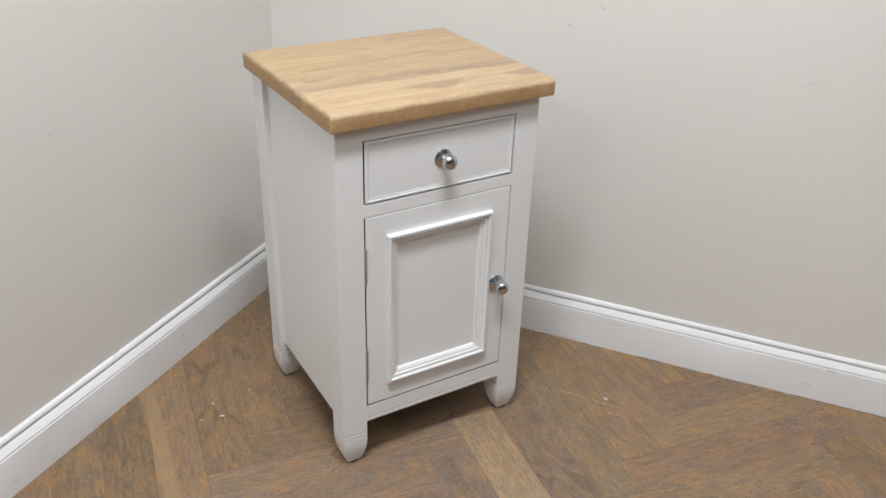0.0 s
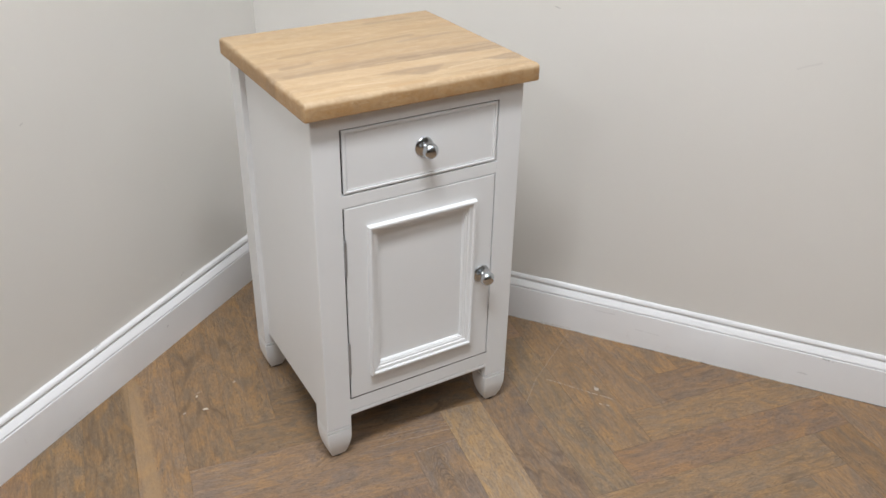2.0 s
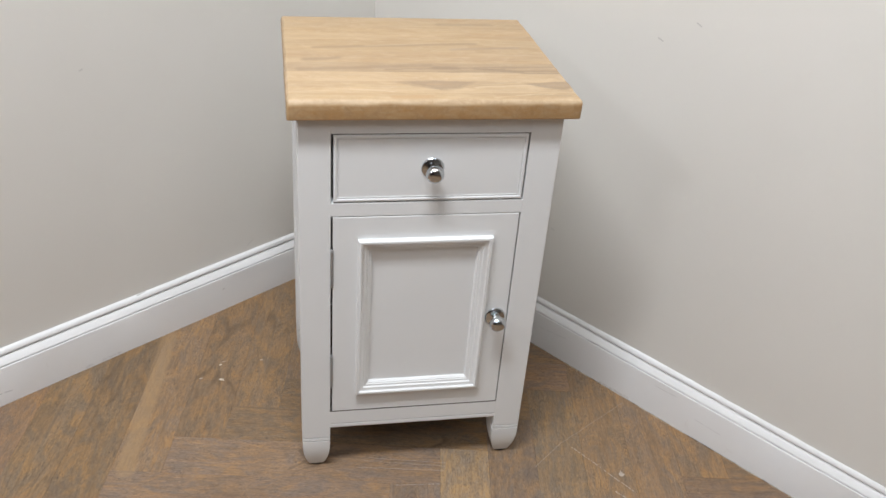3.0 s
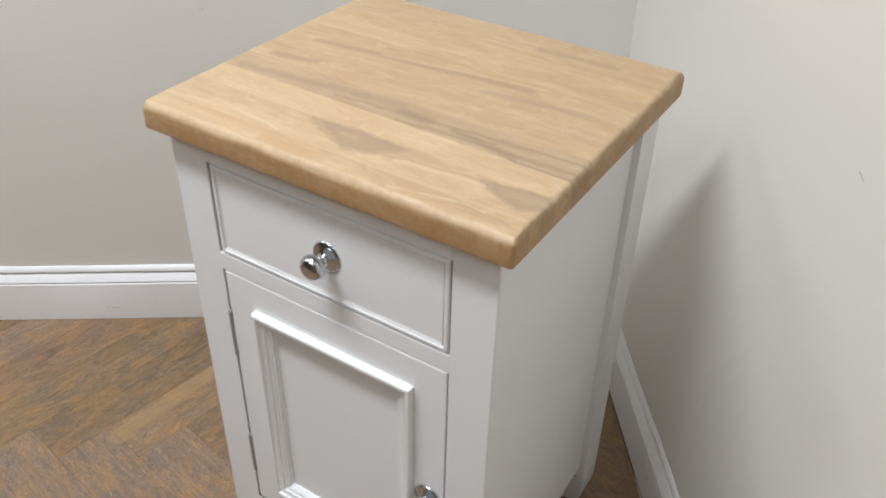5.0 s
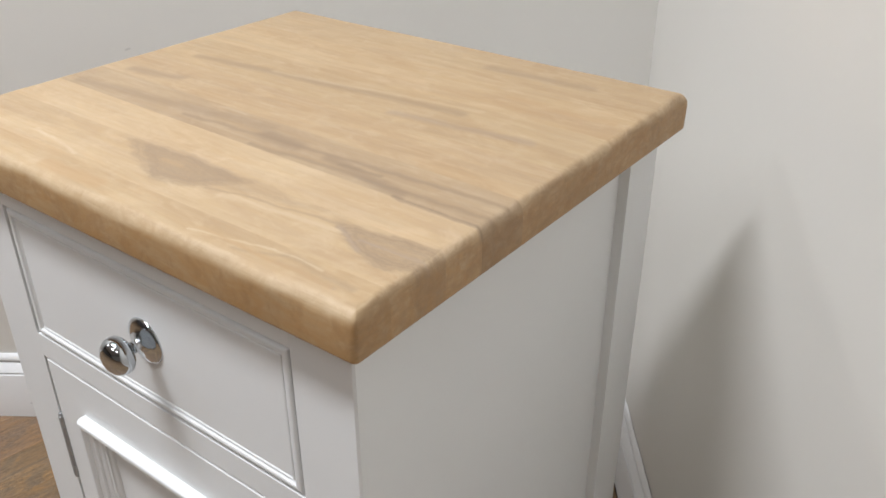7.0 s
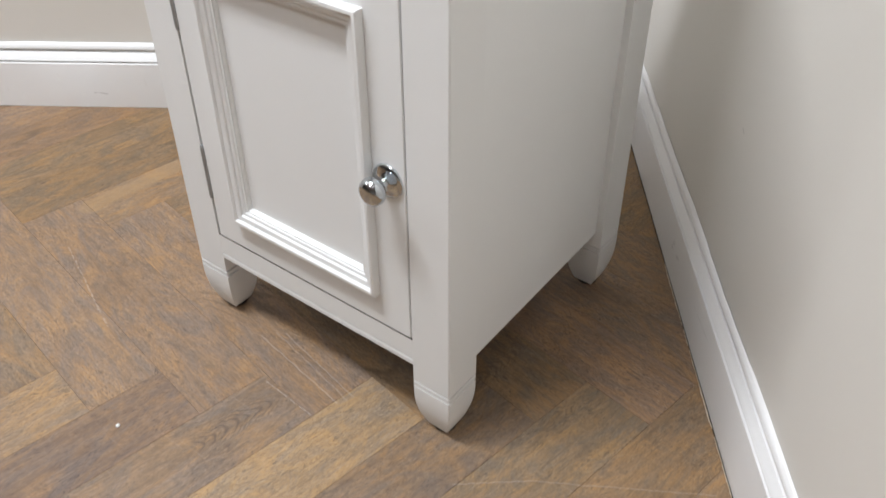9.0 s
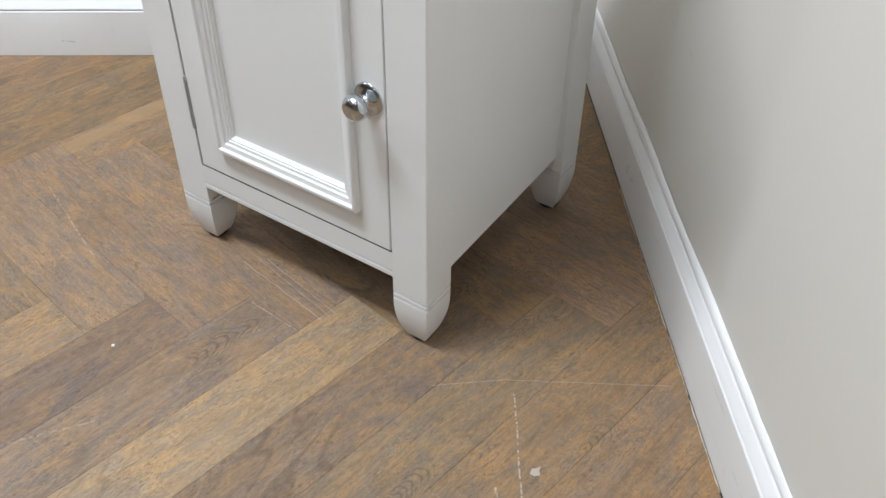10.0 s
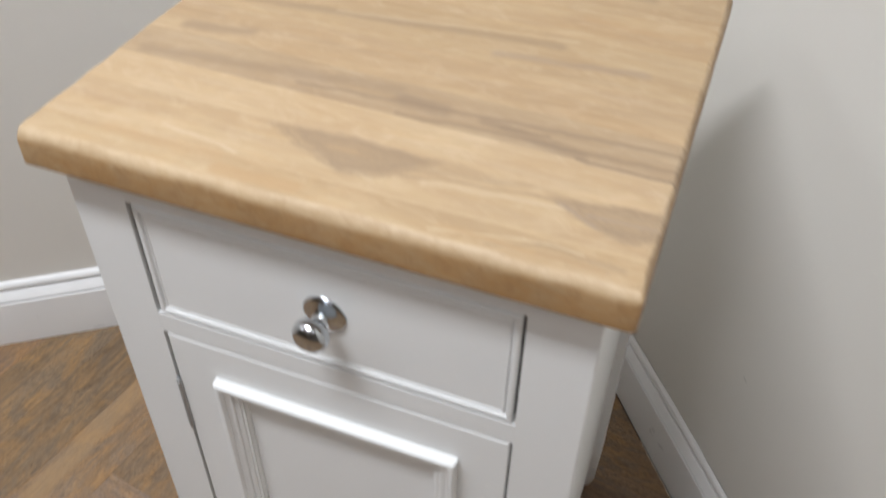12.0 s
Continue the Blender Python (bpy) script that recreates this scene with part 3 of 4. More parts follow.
def lathe(profile, steps=40):
    """Turned about the y axis: profile of (radius, y)."""
    bm = bmesh.new()
    rings = []
    for r, y in profile:
        if r < 1e-5:
            rings.append([bm.verts.new((0, y, 0))])
        else:
            rings.append([bm.verts.new((r * math.cos(2 * math.pi * k / steps), y, r * math.sin(2 * math.pi * k / steps))) for k in range(steps)])
    for a, b in zip(rings, rings[1:]):
        for k in range(steps):
            j = (k + 1) % steps
            if len(a) == 1:
                bm.faces.new((a[0], b[k], b[j]))
            elif len(b) == 1:
                bm.faces.new((a[k], a[j], b[0]))
            else:
                bm.faces.new((a[k], a[j], b[j], b[k]))
    return bm


# ---- plan ----
CORNER = Vector((0.0000, 0.7874))
ALONG_L = Vector((-math.cos(radians(35.48)), -math.sin(radians(35.48))))
ALONG_R = Vector((math.cos(radians(53.41)), -math.sin(radians(53.41))))
OUT_L = Vector((ALONG_L.y, -ALONG_L.x))  # square out of each wall
OUT_R = Vector((-ALONG_R.y, ALONG_R.x))
ROOM = 7.0
FAR_L = CORNER + ALONG_L * ROOM
FAR_R = CORNER + ALONG_R * ROOM
FAR = CORNER + ALONG_L * ROOM + ALONG_R * ROOM


def prism(points, z0, z1):
    bm = bmesh.new()
    low = [bm.verts.new((p[0], p[1], z0)) for p in points]
    top = [bm.verts.new((p[0], p[1], z1)) for p in points]
    n = len(points)
    for i in range(n):
        bm.faces.new((low[i], low[(i + 1) % n], top[(i + 1) % n], top[i]))
    bm.faces.new(top)
    bm.faces.new(low[::-1])
    return bm


def wall(name, a, b, outward, label, mat=WALL):
    t = 0.1
    d = (b - a).normalized() * t
    pts = [a - d * 0, b, b + outward * t, a + outward * t]
    ob = new(name, mesh_from(prism(pts, -0.06, CEILING), name, mat))
    return tagged(ob, label, "wall", kind="structure")


wall("wall_west", FAR_L, CORNER - ALONG_L * 0.1, -ALONG_R, "smooth grey-beige painted plaster wall")
wall("wall_north", CORNER, FAR_R, -ALONG_L, "smooth grey-beige painted plaster wall")
wall("wall_east", FAR_R, FAR, ALONG_R, "plain grey-beige painted wall")
# unseen wall; its dark colour cuts the light bounced back into the room
wall("wall_south", FAR, FAR_L, ALONG_L, "plain taupe wall, unseen, darkened to cut bounced light", BOUNCE_DARK)
ceiling = new("ceiling", mesh_from(prism([CORNER, FAR_L, FAR, FAR_R], CEILING, CEILING + 0.08), "ceiling", CEIL))
tagged(ceiling, "plain white ceiling with flat light panels", "ceiling", kind="structure")

# skirting board: moulded profile of (distance from the wall, height)
SKIRT_PROFILE = [
    (0.0008, 0.0), (0.0187, 0.0), (0.0187, 0.0825), (0.0184, 0.0838), (0.0172, 0.0847), (0.0132, 0.0850), (0.0130, 0.0876), (0.0174, 0.0882),
    (0.0168, 0.0893), (0.0136, 0.0940), (0.0102, 0.0986), (0.0084, 0.1007), (0.0038, 0.1013), (0.0038, 0.1058), (0.0090, 0.1068), (0.0088, 0.1092),
    (0.0070, 0.1132), (0.0042, 0.1156), (0.0008, 0.1164), (0.0008, 0.0600),
]
NORTH_GAP = 0.0165  # the planks stop this far from the north wall, short of its skirting
WORN = 1.6  # the first stretch from the corner is uneven


def skirting(name, a, b, inward, meet_a, meet_b, corner_first, stout=1.0, lift=0.0, crack=0.0):
    """A moulded board along the wall's foot from a to b; meet: how far the end runs in per metre of thickness (mitre).
    lift: the gap under it, crack: the gap behind its top edge, both coming and going."""
    bm = bmesh.new()
    whole = (b - a).length
    d = (b - a).normalized()
    steps = [0.025 * k for k in range(int(WORN / 0.025) + 1)]
    stations = steps + [whole] if corner_first else [0.0] + [whole - q for q in reversed(steps)]
    rings = []
    for along in stations:
        end = 1 if along == 0.0 else -1 if along == whole else 0
        mitre = {1: meet_a, -1: -meet_b, 0: 0}[end]
        p = a + d * along
        seed = Vector((p.x, p.y, 3.0))
        away = (0.5 + noise.noise(seed * 5.0)) * crack + 0.5 * crack * noise.noise(seed * 30.0)
        up = max(0.0, lift * (0.6 + 1.2 * noise.noise(seed * 4.0)))
        ring = []
        for t, z in SKIRT_PROFILE:
            t = stout * t + 0.0005 * noise.noise(Vector((p.x * 9, p.y * 9, z * 300))) + (max(0.0, away) if t < 0.001 and z > 0.05 else 0.0)
            z = z + (up if z < 0.01 else 0.0004 * noise.noise(Vector((p.x * 14, p.y * 14, z * 200 + 5))))
            if z > 0.1160 and t > 0.0011:
                z -= 0.0006
            ring.append(bm.verts.new((*(p + inward * t + d * t * mitre), z)))
        rings.append(ring)
    n = len(SKIRT_PROFILE)
    for p, q in zip(rings, rings[1:]):
        for i in range(n):
            j = (i + 1) % n
            bm.faces.new((p[i], p[j], q[j], q[i]))
    bm.faces.new(rings[0])
    bm.faces.new(rings[-1][::-1])
    ob = new(name, mesh_from(bm, name, SKIRT, smooth=28))
    return tagged(ob, "white gloss moulded skirting board with scuffs", "skirting board", kind="structure")


skirting("baseboard_west", FAR_L, CORNER, ALONG_R, 1, 1, False, crack=0.0004, lift=0.0006)
skirting("baseboard_north", CORNER, FAR_R, ALONG_L, 1, 1, True, stout=0.79, crack=0.0016)

# ---- ceiling light panels ----
# the last of these is the added fill
for px, py, wide, deep, turn, watts in PANELS:
    light = tagged(new("ceiling_light"), "flat white flush ceiling light panel with slim frame", "ceiling light", group="ceiling light panels")
    light.matrix_world = pose(px, py, CEILING, 0, 0, turn)
    bm = bmesh.new()
    rings = []
    for r, z in ((0.016, 0.0), (0.015, -0.009), (0.002, -0.011), (0.0, -0.006), (0.0, 0.0)):
        rings.append([bm.verts.new((cx * (wide / 2 + r), cy * (deep / 2 + r), z)) for cx, cy in ((-1, -1), (1, -1), (1, 1), (-1, 1))])
    for a, b in zip(rings, rings[1:]):
        for k in range(4):
            bm.faces.new((a[k], a[(k + 1) % 4], b[(k + 1) % 4], b[k]))
    part("frame", bm, TRIM, light)
    data = bpy.data.lights.new("panel_lamp", "AREA")
    data.shape, data.size, data.size_y, data.energy, data.color = "RECTANGLE", wide, deep, watts, LAMP_COLOUR
    lamp = new("panel_lamp", data)
    lamp.matrix_world = pose(px, py, CEILING - 0.004, 0, 0, turn)

# ---- bedside cabinet ----
cabinet = tagged(new("bedside_cabinet"), "white painted bedside cabinet with natural oak top, drawer and door", "bedside cabinet")

LEG_OUT, LEG_IN = 0.1962, 0.1480
FRONT, BACK = 0.0, 0.3665
TOP_LOW, TOP_HIGH = 0.6903, 0.7204


def leg_mesh():
    """A square post with two fine grooves and a rounded, tapering foot; origin at its foot's centre."""
    h = (LEG_OUT - LEG_IN) / 2
    rows = []
    for k in range(9):
        a = k / 8
        rows.append((0.0042 + 0.0568 * a, h - 0.0110 * (1 - a) ** 2.2))
    rows += [(0.0664, h), (0.0669, h - 0.0034), (0.0687, h - 0.0034), (0.0692, h), (0.0739, h), (0.0744, h - 0.0034), (0.0762, h - 0.0034), (0.0767, h), (TOP_LOW, h)]
    bm = bmesh.new()
    rings = []
    for z, r in rows:
        ring = []
        for sx, sy, c in ((-1, -1, 0.0014), (1, -1, 0.0003), (1, 1, 0.0008), (-1, 1, 0.0003)):
            pair = [(sx * (r - c), sy * r), (sx * r, sy * (r - c))]
            if sx * sy > 0:
                pair.reverse()
            ring += [bm.verts.new((px, py, z)) for px, py in pair]
        rings.append(ring)
    for a, b in zip(rings, rings[1:]):
        for i in range(8):
            j = (i + 1) % 8
            bm.faces.new((a[i], a[j], b[j], b[i]))
    bm.faces.new(rings[-1])
    bm.faces.new(rings[0][::-1])
    return mesh_from(bm, "leg", WHITE, smooth=25)


def glide_mesh():
    bm = bmesh.new()
    bmesh.ops.create_cone(bm, cap_ends=True, segments=20, radius1=0.0128, radius2=0.0130, depth=0.0042, matrix=Matrix.Translation((0, 0, 0.0021)))
    return mesh_from(bm, "glide", RUBBER)


leg_data, glide_data = leg_mesh(), glide_mesh()
mid = (LEG_OUT + LEG_IN) / 2
half = (LEG_OUT - LEG_IN) / 2
for sx, y, turn in ((-1, FRONT + half, 0), (1, FRONT + half, 90), (1, BACK - half, 180), (-1, BACK - half, 270)):
    leg = new("leg", leg_data)
    leg.parent = cabinet
    leg.matrix_basis = pose(sx * mid - (0.0014 if sx < 0 else 0.0), y, 0, 0, 0, turn)
    glide = new("glide", glide_data)
    glide.parent = leg
    tagged(glide, "small black plastic glide")

# rails between the front legs
X = LEG_IN
part("top_rail", box(-X - 0.0015, X, 0.0001, 0.022, 0.6622, TOP_LOW - 0.0005), WHITE, cabinet)
part("middle_rail", box(-X - 0.0015, X, 0.0001, 0.022, 0.5262, 0.5480), WHITE, cabinet)


def bottom_rail():
    """Rail with a small bead run along its lower edge."""
    prof = [(0.022, 0.1350), (0.0001, 0.1350), (0.0001, 0.1078), (0.0070, 0.1076), (0.0070, 0.1062), (0.0010, 0.1058), (0.0002, 0.1046), (0.0003, 0.0990), (0.0014, 0.0974), (0.022, 0.0974)]
    bm = bmesh.new()
    a = [bm.verts.new((-X - 0.0015, y, z)) for y, z in prof]
    b = [bm.verts.new((X, y, z)) for y, z in prof]
    for i in range(len(prof)):
        j = (i + 1) % len(prof)
        # the top face is near-black: shade painted into the gap under the door
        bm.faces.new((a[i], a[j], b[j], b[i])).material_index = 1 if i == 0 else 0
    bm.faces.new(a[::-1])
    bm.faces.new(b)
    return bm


part("bottom_rail", bottom_rail(), WHITE, cabinet, smooth=30).data.materials.append(GAP_SHADE)

# side panels sit back from the legs; back board; base board
for sx in (-1, 1):
    bm = box(sx * 0.1850 - 0.005, sx * 0.1850 + 0.005, FRONT + 2 * half, BACK - 2 * half, 0.0985, TOP_LOW - 0.0005)
    for v in bm.verts:
        outer = abs(v.co.x) > 0.1850
        v.co.x = sx * ((0.1930 if v.co.y < 0.15 else 0.1872) if outer else 0.1775)
    part("side_panel", bm, WHITE, cabinet)
part("back_board", box(-X, X, BACK - 0.018, BACK - 0.009, 0.101, TOP_LOW - 0.0005), WHITE, cabinet)
# unseen base, coloured dark to deepen the shade beneath the cabinet
part("base_board", box(-0.172, 0.172, 0.0225, BACK - 0.019, 0.104, 0.118), BASE_DARK, cabinet, "unseen dark brown base board")

# drawer with a beaded edge
G = 0.0019
GD = 0.0024
drawer = part("drawer", framed(-X + GD, X - GD, 0.5480 + GD, 0.6622 - GD, [(0.0, 0.0016), (0.0005, 0.0005), (0.0014, -0.0002), (0.0034, -0.0005), (0.0046, -0.0001), (0.0051, 0.0014), (0.0056, 0.0024), (0.0063, 0.0022), (0.0068, 0.0009), (0.0076, 0.0006), (0.0084, 0.0014)], 0.024), WHITE, cabinet, "white drawer front with a beaded edge")
drawer.data.materials.append(GAP_SHADE)
# door with an applied moulding round a recessed panel
door = part("door", framed(-X + G, X - G, 0.1350 + 0.0014, 0.5262 - G, [(0.0, 0.0010), (0.0008, 0.0), (0.0395, 0.0), (0.0600, 0.0), (0.0600, 0.0058)], 0.02), WHITE, cabinet, "white panelled door, closed")
door.data.materials.append(GAP_SHADE)
D0, D1, D2, D3 = -X + 0.0410, X - 0.0410, 0.1350 + 0.0410, 0.5262 - 0.0410


def moulding():
    prof = [(0.0, 0.0005), (0.0, -0.0052), (0.0006, -0.0074), (0.0018, -0.0086), (0.0036, -0.0090), (0.0056, -0.0084), (0.0068, -0.0070), (0.0074, -0.0052), (0.0096, -0.0044),
            (0.0128, -0.0044), (0.0136, -0.0036), (0.0140, -0.0020), (0.0154, -0.0014), (0.0178, -0.0016), (0.0186, -0.0006), (0.0190, 0.0012), (0.0206, 0.0016), (0.0222, 0.0034), (0.0226, 0.0056), (0.0226, 0.0066)]
    bm = bmesh.new()
    loops = []
    for inset, y in prof:
        a, b, c, d = D0 + inset, D1 - inset, D2 + inset, D3 - inset
        loops.append([bm.verts.new(p) for p in ((a, y, c), (b, y, c), (b, y, d), (a, y, d))])
    for p, q in zip(loops, loops[1:]):
        for i in range(4):
            bm.faces.new((p[i], p[(i + 1) % 4], q[(i + 1) % 4], q[i]))
    return bm


part("panel_moulding", moulding(), WHITE, door, smooth=30)


def knob_mesh():
    prof = [(0.0, -0.0355), (0.004, -0.0353), (0.0078, -0.0341), (0.0111, -0.0318), (0.0132, -0.0284), (0.0139, -0.0246), (0.0135, -0.0214), (0.0121, -0.0190), (0.0094, -0.0170),
            (0.0062, -0.0154), (0.0046, -0.0136), (0.0042, -0.0112), (0.0046, -0.0088), (0.0058, -0.0070), (0.0082, -0.0054), (0.0118, -0.0041), (0.0154, -0.0030), (0.0172, -0.0018), (0.0176, -0.0006), (0.0176, 0.0006), (0.0, 0.0006)]
    return mesh_from(lathe(prof), "knob", CHROME, smooth=50)


knob_data = knob_mesh()
for owner, x, y, z in ((drawer, 0.0025, 0.0020, 0.6045), (door, 0.1262, 0.0, 0.3250)):
    k = new("knob", knob_data)
    k.parent = owner
    k.location = (x, y, z)
    k.scale = (1.0, 0.9, 1.0)
    tagged(k, "polished chrome mushroom knob on a round rose")


def hinge_mesh():
    """A slim barrel of six knuckles, parted by fine grooves, with rounded ends."""
    prof = [(0.0, -0.0360), (0.0014, -0.0357), (0.0022, -0.0346), (0.0022, -0.0334)]
    for k in range(6):
        z = -0.033 + k * 0.011
        prof += [(0.0020, z), (0.0026, z + 0.0003), (0.0026, z + 0.0107)]
    prof += [(0.0020, 0.0330), (0.0022, 0.0334), (0.0022, 0.0346), (0.0014, 0.0357), (0.0, 0.0360)]
    bm = lathe(prof, 16)
    bmesh.ops.rotate(bm, matrix=Matrix.Rotation(radians(90), 3, "X"), verts=bm.verts)
    return mesh_from(bm, "hinge", STEEL, smooth=40)


hinge_data = hinge_mesh()
for z in (0.432, 0.225):
    h = new("hinge", hinge_data)
    h.parent = door
    h.location = (-X + 0.0006, -0.0002, z)
    tagged(h, "slim steel butt hinge")

# oak top out of glued boards, with rounded edges; board edges along y
TX0, TX1, TY0, TY1 = -0.2118, 0.2148, -0.0178, 0.3705
BOARDS = [(TY0, TY0), (0.010, 0.010), (0.0570, 0.0550), (0.0970, 0.0890), (0.136, 0.131), (0.185, 0.181), (0.243, 0.243), (0.303, 0.303), (TY1, TY1)]  # at the left and right end
TONES = [(0.97, 0.95, 0.91), (1.03, 1.02, 1.0), (1.08, 1.08, 1.08), (0.87, 0.86, 0.87), (0.97, 0.95, 0.93), (0.96, 0.94, 0.90), (1.02, 1.0, 0.96), (0.98, 0.97, 0.95)]


def rounded_slab():
    """The whole top: a plate with rounded corners and a rounded rim, more so above than below."""
    up, low, corner = 0.0100, 0.0018, 0.0038
    rim = []
    for k in range(5):
        a = radians(90 * k / 4)
        rim.append((low * (1 - math.sin(a)), TOP_LOW + low * (1 - math.cos(a))))
    for k in range(8):
        a = radians(90 * k / 7)
        rim.append((up * (1 - math.cos(a)), TOP_HIGH - up * (1 - math.sin(a))))
    bm = bmesh.new()
    rings = []
    for inset, z in rim:
        r = max(corner - inset * 0.55, 0.0008)
        ring = []
        ends = 0.55 * inset  # the ends are cut crisper than the front
        for cx, cy, start in ((TX1 - ends - r, TY1 - inset - r, 0), (TX0 + ends + r, TY1 - inset - r, 90), (TX0 + ends + r, TY0 + inset + r, 180), (TX1 - ends - r, TY0 + inset + r, 270)):
            for k in range(6):
                a = radians(start + 18 * k)
                ring.append(Vector((cx + r * math.cos(a), cy + r * math.sin(a), z)))
        # points along the straight edges, worn unevenly where the rim rounds over
        dense = []
        for p, q in zip(ring, ring[1:] + ring[:1]):
            steps = 48 if (q - p).length > 0.1 else 1
            dense += [p.lerp(q, k / steps) for k in range(steps)]
        centre = Vector((0, (TY0 + TY1) / 2, 0))
        worn = max(0.0, min(1.0, (z - TOP_LOW - 0.012) / 0.012))
        ring = []
        for p in dense:
            w = worn * (0.0014 * noise.noise(p * 34.0) + 0.0012 * noise.noise(p * 95.0))
            ring.append(bm.verts.new((p.x - w * (1 if p.x > 0 else -1), p.y - w * (1 if p.y > centre.y else -1), p.z + (0.5 * w if inset > 0.004 else 0.0) * 0.4)))
        rings.append(ring)
    n = len(rings[0])
    for a, b in zip(rings, rings[1:]):
        for i in range(n):
            bm.faces.new((a[i], a[(i + 1) % n], b[(i + 1) % n], b[i]))
    bm.faces.new(rings[-1])
    bm.faces.new(rings[0][::-1])
    return bm


for low_joint, high_joint, tone in zip(BOARDS, BOARDS[1:], TONES):
    bm = rounded_slab()
    for (ya, yb), n in ((low_joint, -1), (high_joint, 1)):
        if TY0 < ya < TY1:
            cut = bmesh.ops.bisect_plane(bm, geom=bm.verts[:] + bm.edges[:] + bm.faces[:], plane_co=(TX0, ya, 0), plane_no=(n * (ya - yb) / (TX1 - TX0), n, 0), clear_outer=True)
            bmesh.ops.edgeloop_fill(bm, edges=[g for g in cut["geom_cut"] if isinstance(g, bmesh.types.BMEdge)])
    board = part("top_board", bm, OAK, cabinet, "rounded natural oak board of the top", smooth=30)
    board.color = (*tone, 1)

# ---- crumbs and flakes on the floor ----


def flake(name, outline, thickness, lift, mat, x, y, turn, label, category):
    """A small curled scrap lying on the floor."""
    bm = bmesh.new()
    reach = max(math.hypot(px, py) for px, py in outline)
    rings = []
    for z in (0.0, thickness):
        rings.append([bm.verts.new((px, py, z + lift * (math.hypot(px, py) / reach) ** 2 * (1 if k % 2 else 0.3))) for k, (px, py) in enumerate(outline)])
    heart = [bm.verts.new((0, 0, z)) for z in (0.0, thickness)]
    n = len(outline)
    for k in range(n):
        j = (k + 1) % n
        bm.faces.new((rings[0][k], rings[0][j], rings[1][j], rings[1][k]))
        bm.faces.new((rings[1][k], rings[1][j], heart[1]))
        bm.faces.new((rings[0][j], rings[0][k], heart[0]))
    ob = new(name, mesh_from(bm, name, mat))
    ob.matrix_world = pose(x, y, 0.0002, 0, 0, turn)
    return tagged(ob, label, category)


bm = bmesh.new()
bmesh.ops.create_icosphere(bm, subdivisions=2, radius=0.0024)
for v in bm.verts:
    v.co.z = max(v.co.z * 0.75, -0.0014)
bead = new("bead", mesh_from(bm, "bead", SCRAP, smooth=60))
bead.location = (-0.1190, -0.2040, 0.0014)
tagged(bead, "tiny white bead lying on the floor", "bead")
flake("paper_scrap", [(-0.006, -0.004), (-0.001, -0.006), (0.005, -0.003), (0.003, 0.002), (0.004, 0.008), (-0.001, 0.004), (-0.005, 0.003)], 0.0003, 0.0012, SCRAP_PAPER, 0.386, -0.073, 20, "torn pale scrap of paper on the floor", "paper scrap")
flake("wood_chip", [(-0.006, -0.002), (-0.001, -0.003), (0.007, -0.001), (0.003, 0.003), (-0.003, 0.002)], 0.0007, 0.0012, CORE, -0.352, 0.266, -30, "pale wood chip lying on the floor", "wood chip")
flake("wood_chip", [(-0.003, -0.001), (0.002, -0.002), (0.004, 0.001), (-0.001, 0.002)], 0.0006, 0.0008, CORE, -0.356, 0.313, 50, "tiny pale wood chip lying on the floor", "wood chip")

# ---- herringbone floor ----
floor = new("floor", mesh_from(prism([CORNER, FAR_L, FAR, FAR_R], -0.06, -0.0045), "floor", SCREED))
tagged(floor, "worn brown oak-look floor laid in herringbone", "floor", kind="structure")
W, L = 0.0906, 0.4983
GRID = pose(0, 0, 0, 0, 0, -9.5)  # plank axes: v to the right, u ahead


def plank_bm():
    bm = bmesh.new()
    g, c = 0.0001, 0.00025
    rings = []
    for inset, z in ((g, -0.0044), (g, -0.0003), (g + c, 0.0)):
        a, b = W / 2 - inset, L / 2 - inset
        rings.append([bm.verts.new(p) for p in ((-a, -b, z), (a, -b, z), (a, b, z), (-a, b, z))])
    for p, q in zip(rings, rings[1:]):
        for i in range(4):
            bm.faces.new((p[i], p[(i + 1) % 4], q[(i + 1) % 4], q[i]))
    bm.faces.new(rings[-1])
    bm.faces.new(rings[0][::-1])
    return bm


plank_data = mesh_from(plank_bm(), "plank", PLANK)
places = []
for s in range(-9, 10):
    for k in range(-60, 60):
        v, u = -0.1270 + k * W + s * L, -0.1437 + k * W - s * L
        places.append((v + W / 2, u - L / 2, 0, s, k))
        v, u = -0.0364 + k * W + s * L, -0.1437 + k * W - s * L
        places.append((v - L / 2, u + W / 2, 90, s, k))
rng = random.Random(4)
TONED = {(0, -1, 0): 1.16, (0, 0, 0): 0.84, (0, 1, 0): 1.02, (0, 2, 0): 1.36, (0, 3, 0): 0.92, (0, 4, 0): 1.02, (0, 5, 0): 1.04, (-1, 0, 0): 0.88, (-1, 1, 0): 1.07}
GREYED = {(0, 0, 0): 1.14, (0, 1, 0): 1.06, (0, 3, 0): 1.06}
near, rest = [], []
for v, u, turn, s, k in places:
    m = GRID @ pose(v, u, 0, 0, 0, turn)
    corners = [(m @ Vector((a * W / 2, b * L / 2, 0))).to_2d() - CORNER for a in (-1, 1) for b in (-1, 1)]
    inside = [c.dot(OUT_R) < -NORTH_GAP and c.dot(OUT_L) < 0.0 and c.dot(ALONG_L) < ROOM and c.dot(ALONG_R) < ROOM for c in corners]
    if any(inside):
        near.append((m.translation.length, m, all(inside), turn, s, k))
near.sort(key=lambda r: r[0])
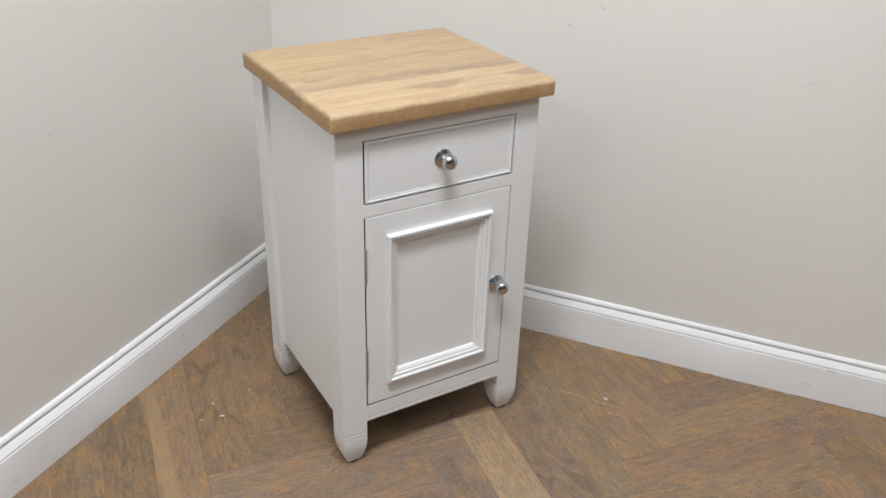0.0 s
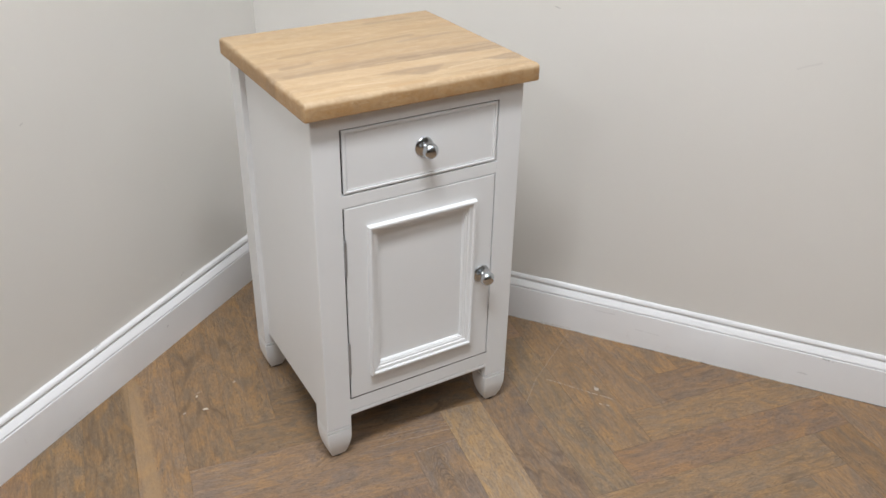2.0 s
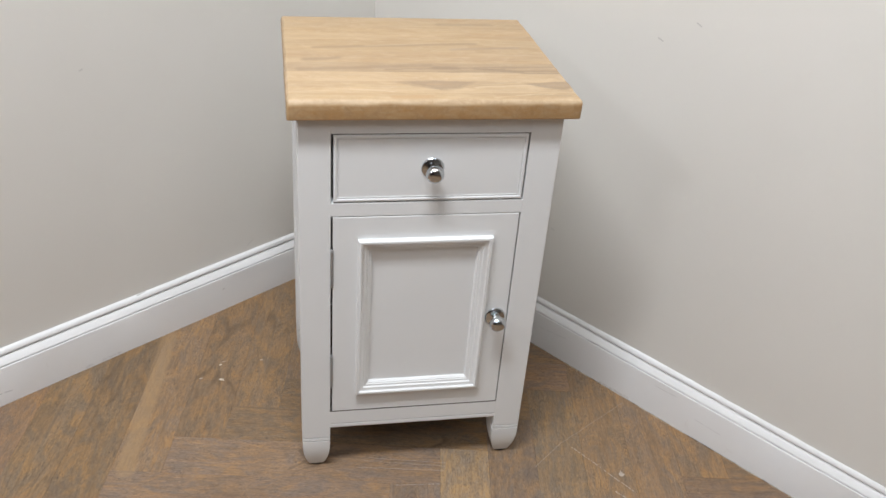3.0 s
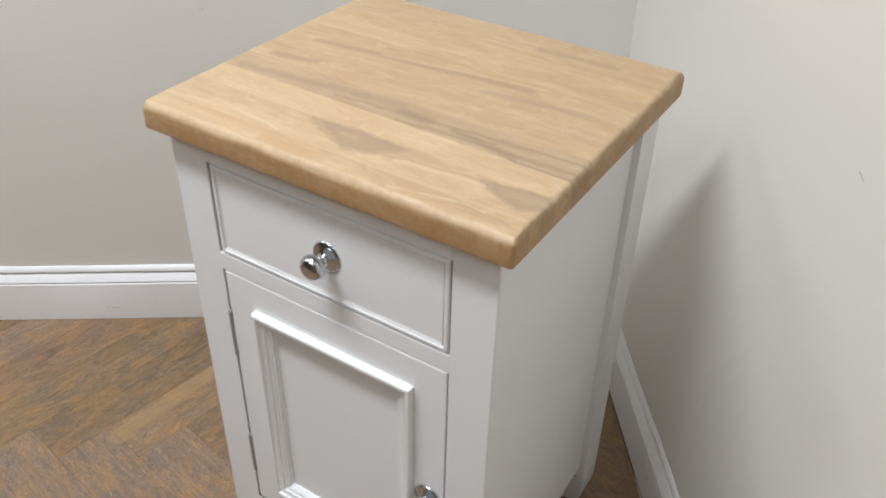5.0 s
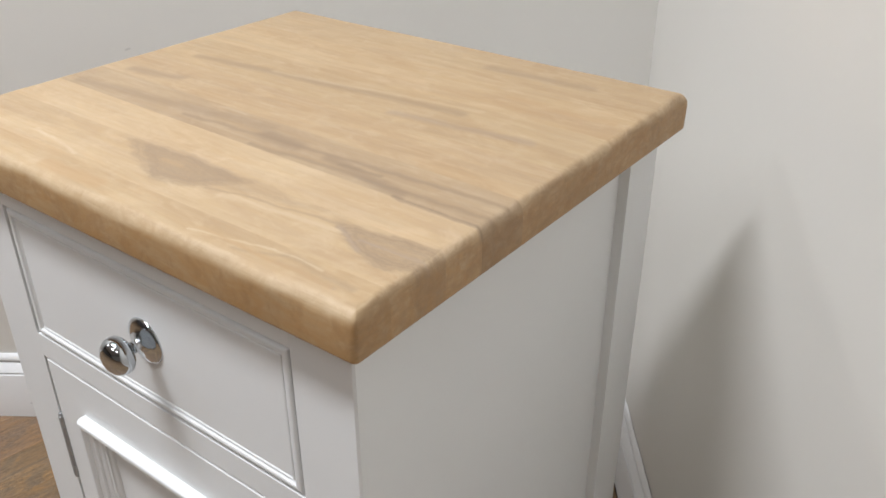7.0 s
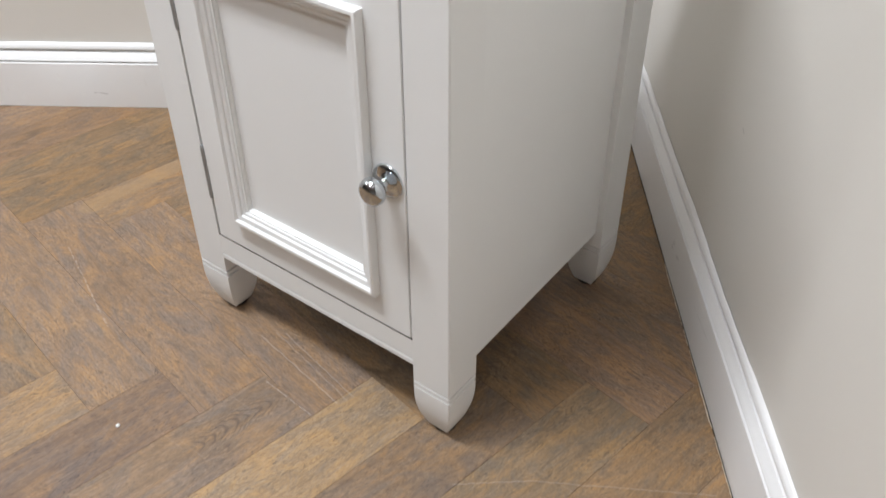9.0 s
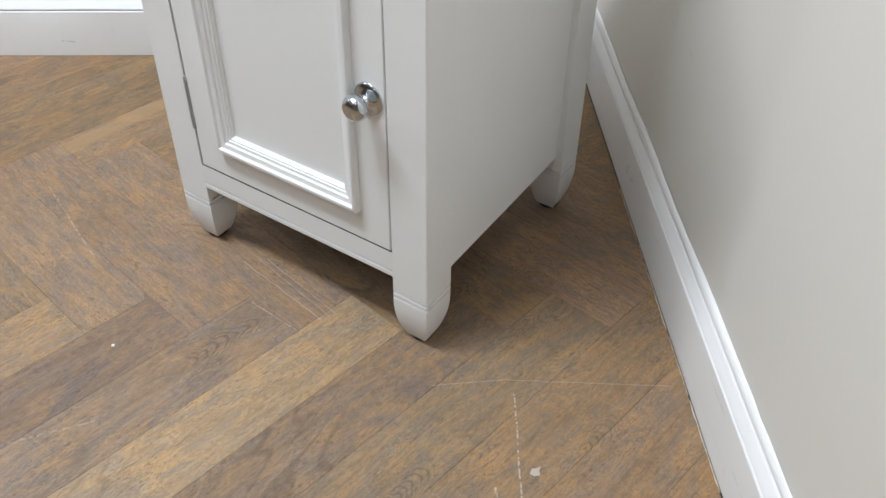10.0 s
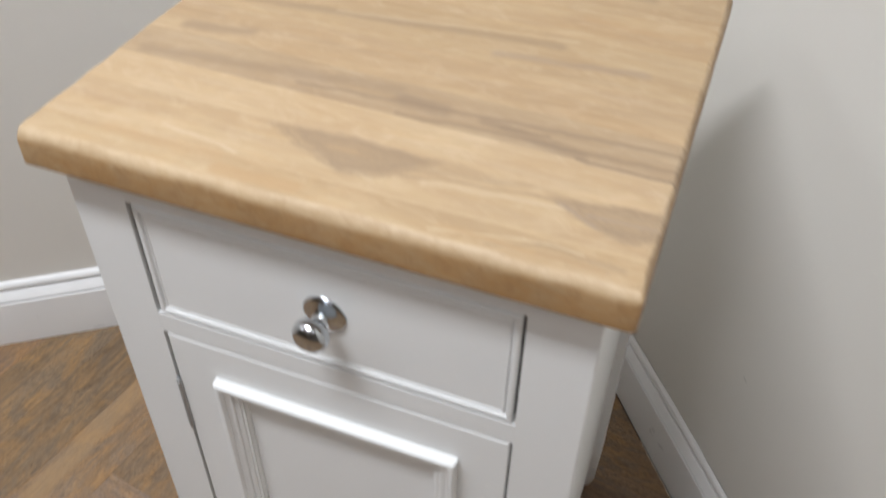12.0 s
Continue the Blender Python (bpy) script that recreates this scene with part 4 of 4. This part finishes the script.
for i, (dist, m, whole, turn, s, k) in enumerate(near):
    data = plank_data
    if not whole:
        bm = plank_bm()
        inv = m.inverted()
        for p, n in ((CORNER, OUT_L), (CORNER - OUT_R * NORTH_GAP, OUT_R), (FAR, ALONG_R), (FAR, ALONG_L)):
            geom = bm.verts[:] + bm.edges[:] + bm.faces[:]
            if geom:
                n3 = inv.to_3x3() @ Vector((n.x, n.y, 0))
                cut = bmesh.ops.bisect_plane(bm, geom=geom, plane_co=inv @ Vector((p.x, p.y, 0)), plane_no=n3, clear_outer=True)
        if len(bm.faces) == 0:
            bm.free()
            continue
        data = mesh_from(bm, "plank", PLANK)
    if i < 290:
        ob = new("plank", data)
        ob.parent = floor
        ob.matrix_world = m
        tone = TONED.get((s, k, turn), rng.uniform(0.89, 1.09))
        red, blue = tone * rng.uniform(0.98, 1.03), tone * rng.uniform(0.90, 1.02) * GREYED.get((s, k, turn), 1.0)
        greyer = -0.6 < m.translation.x < 0.33 and -0.6 < m.translation.y < 0.06  # less red and more blue in front of the cabinet
        ob.color = (red * 0.96, tone, blue * 1.04, 1) if greyer else (red, tone, blue, 1)
    else:
        rest.append((data, m))
def cut_edge(parent, start, end):
    """The ragged pale edge where the planks were cut short of the north skirting."""
    bm = bmesh.new()
    row = []
    for k in range(int((end - start) / 0.004)):
        along = start + 0.004 * k
        seed = Vector((along * 34, 1.7, 0.3))
        wide = 0.0008 + 0.0012 * noise.noise(seed) + 0.0009 * noise.noise(seed * 4.0)
        edge = NORTH_GAP - 0.0004 + 0.0005 * noise.noise(seed * 2.3)
        if wide < 0.0003:
            row = []
            continue
        base = CORNER + ALONG_R * along
        ring = [bm.verts.new((*(base - OUT_R * t), z)) for t, z in ((edge, -0.003), (edge, 0.0006), (edge + wide * 0.6, 0.0009), (edge + wide, 0.0002))]
        if row:
            for i in range(3):
                bm.faces.new((row[i], row[i + 1], ring[i + 1], ring[i]))
        row = ring
    return part("cut_edge", bm, CORE, parent, "ragged pale cut edge of the planks")


cut_edge(floor, 0.40, 1.30)
if rest:
    bm = bmesh.new()
    for data, m in rest:
        before = len(bm.verts)
        bm.from_mesh(data)
        bm.verts.ensure_lookup_table()
        bmesh.ops.transform(bm, matrix=m, verts=bm.verts[before:])
    ob = new("plank_field", mesh_from(bm, "plank_field", PLANK))
    ob.parent = floor
    tagged(ob, "more brown floor planks", kind="stuff")
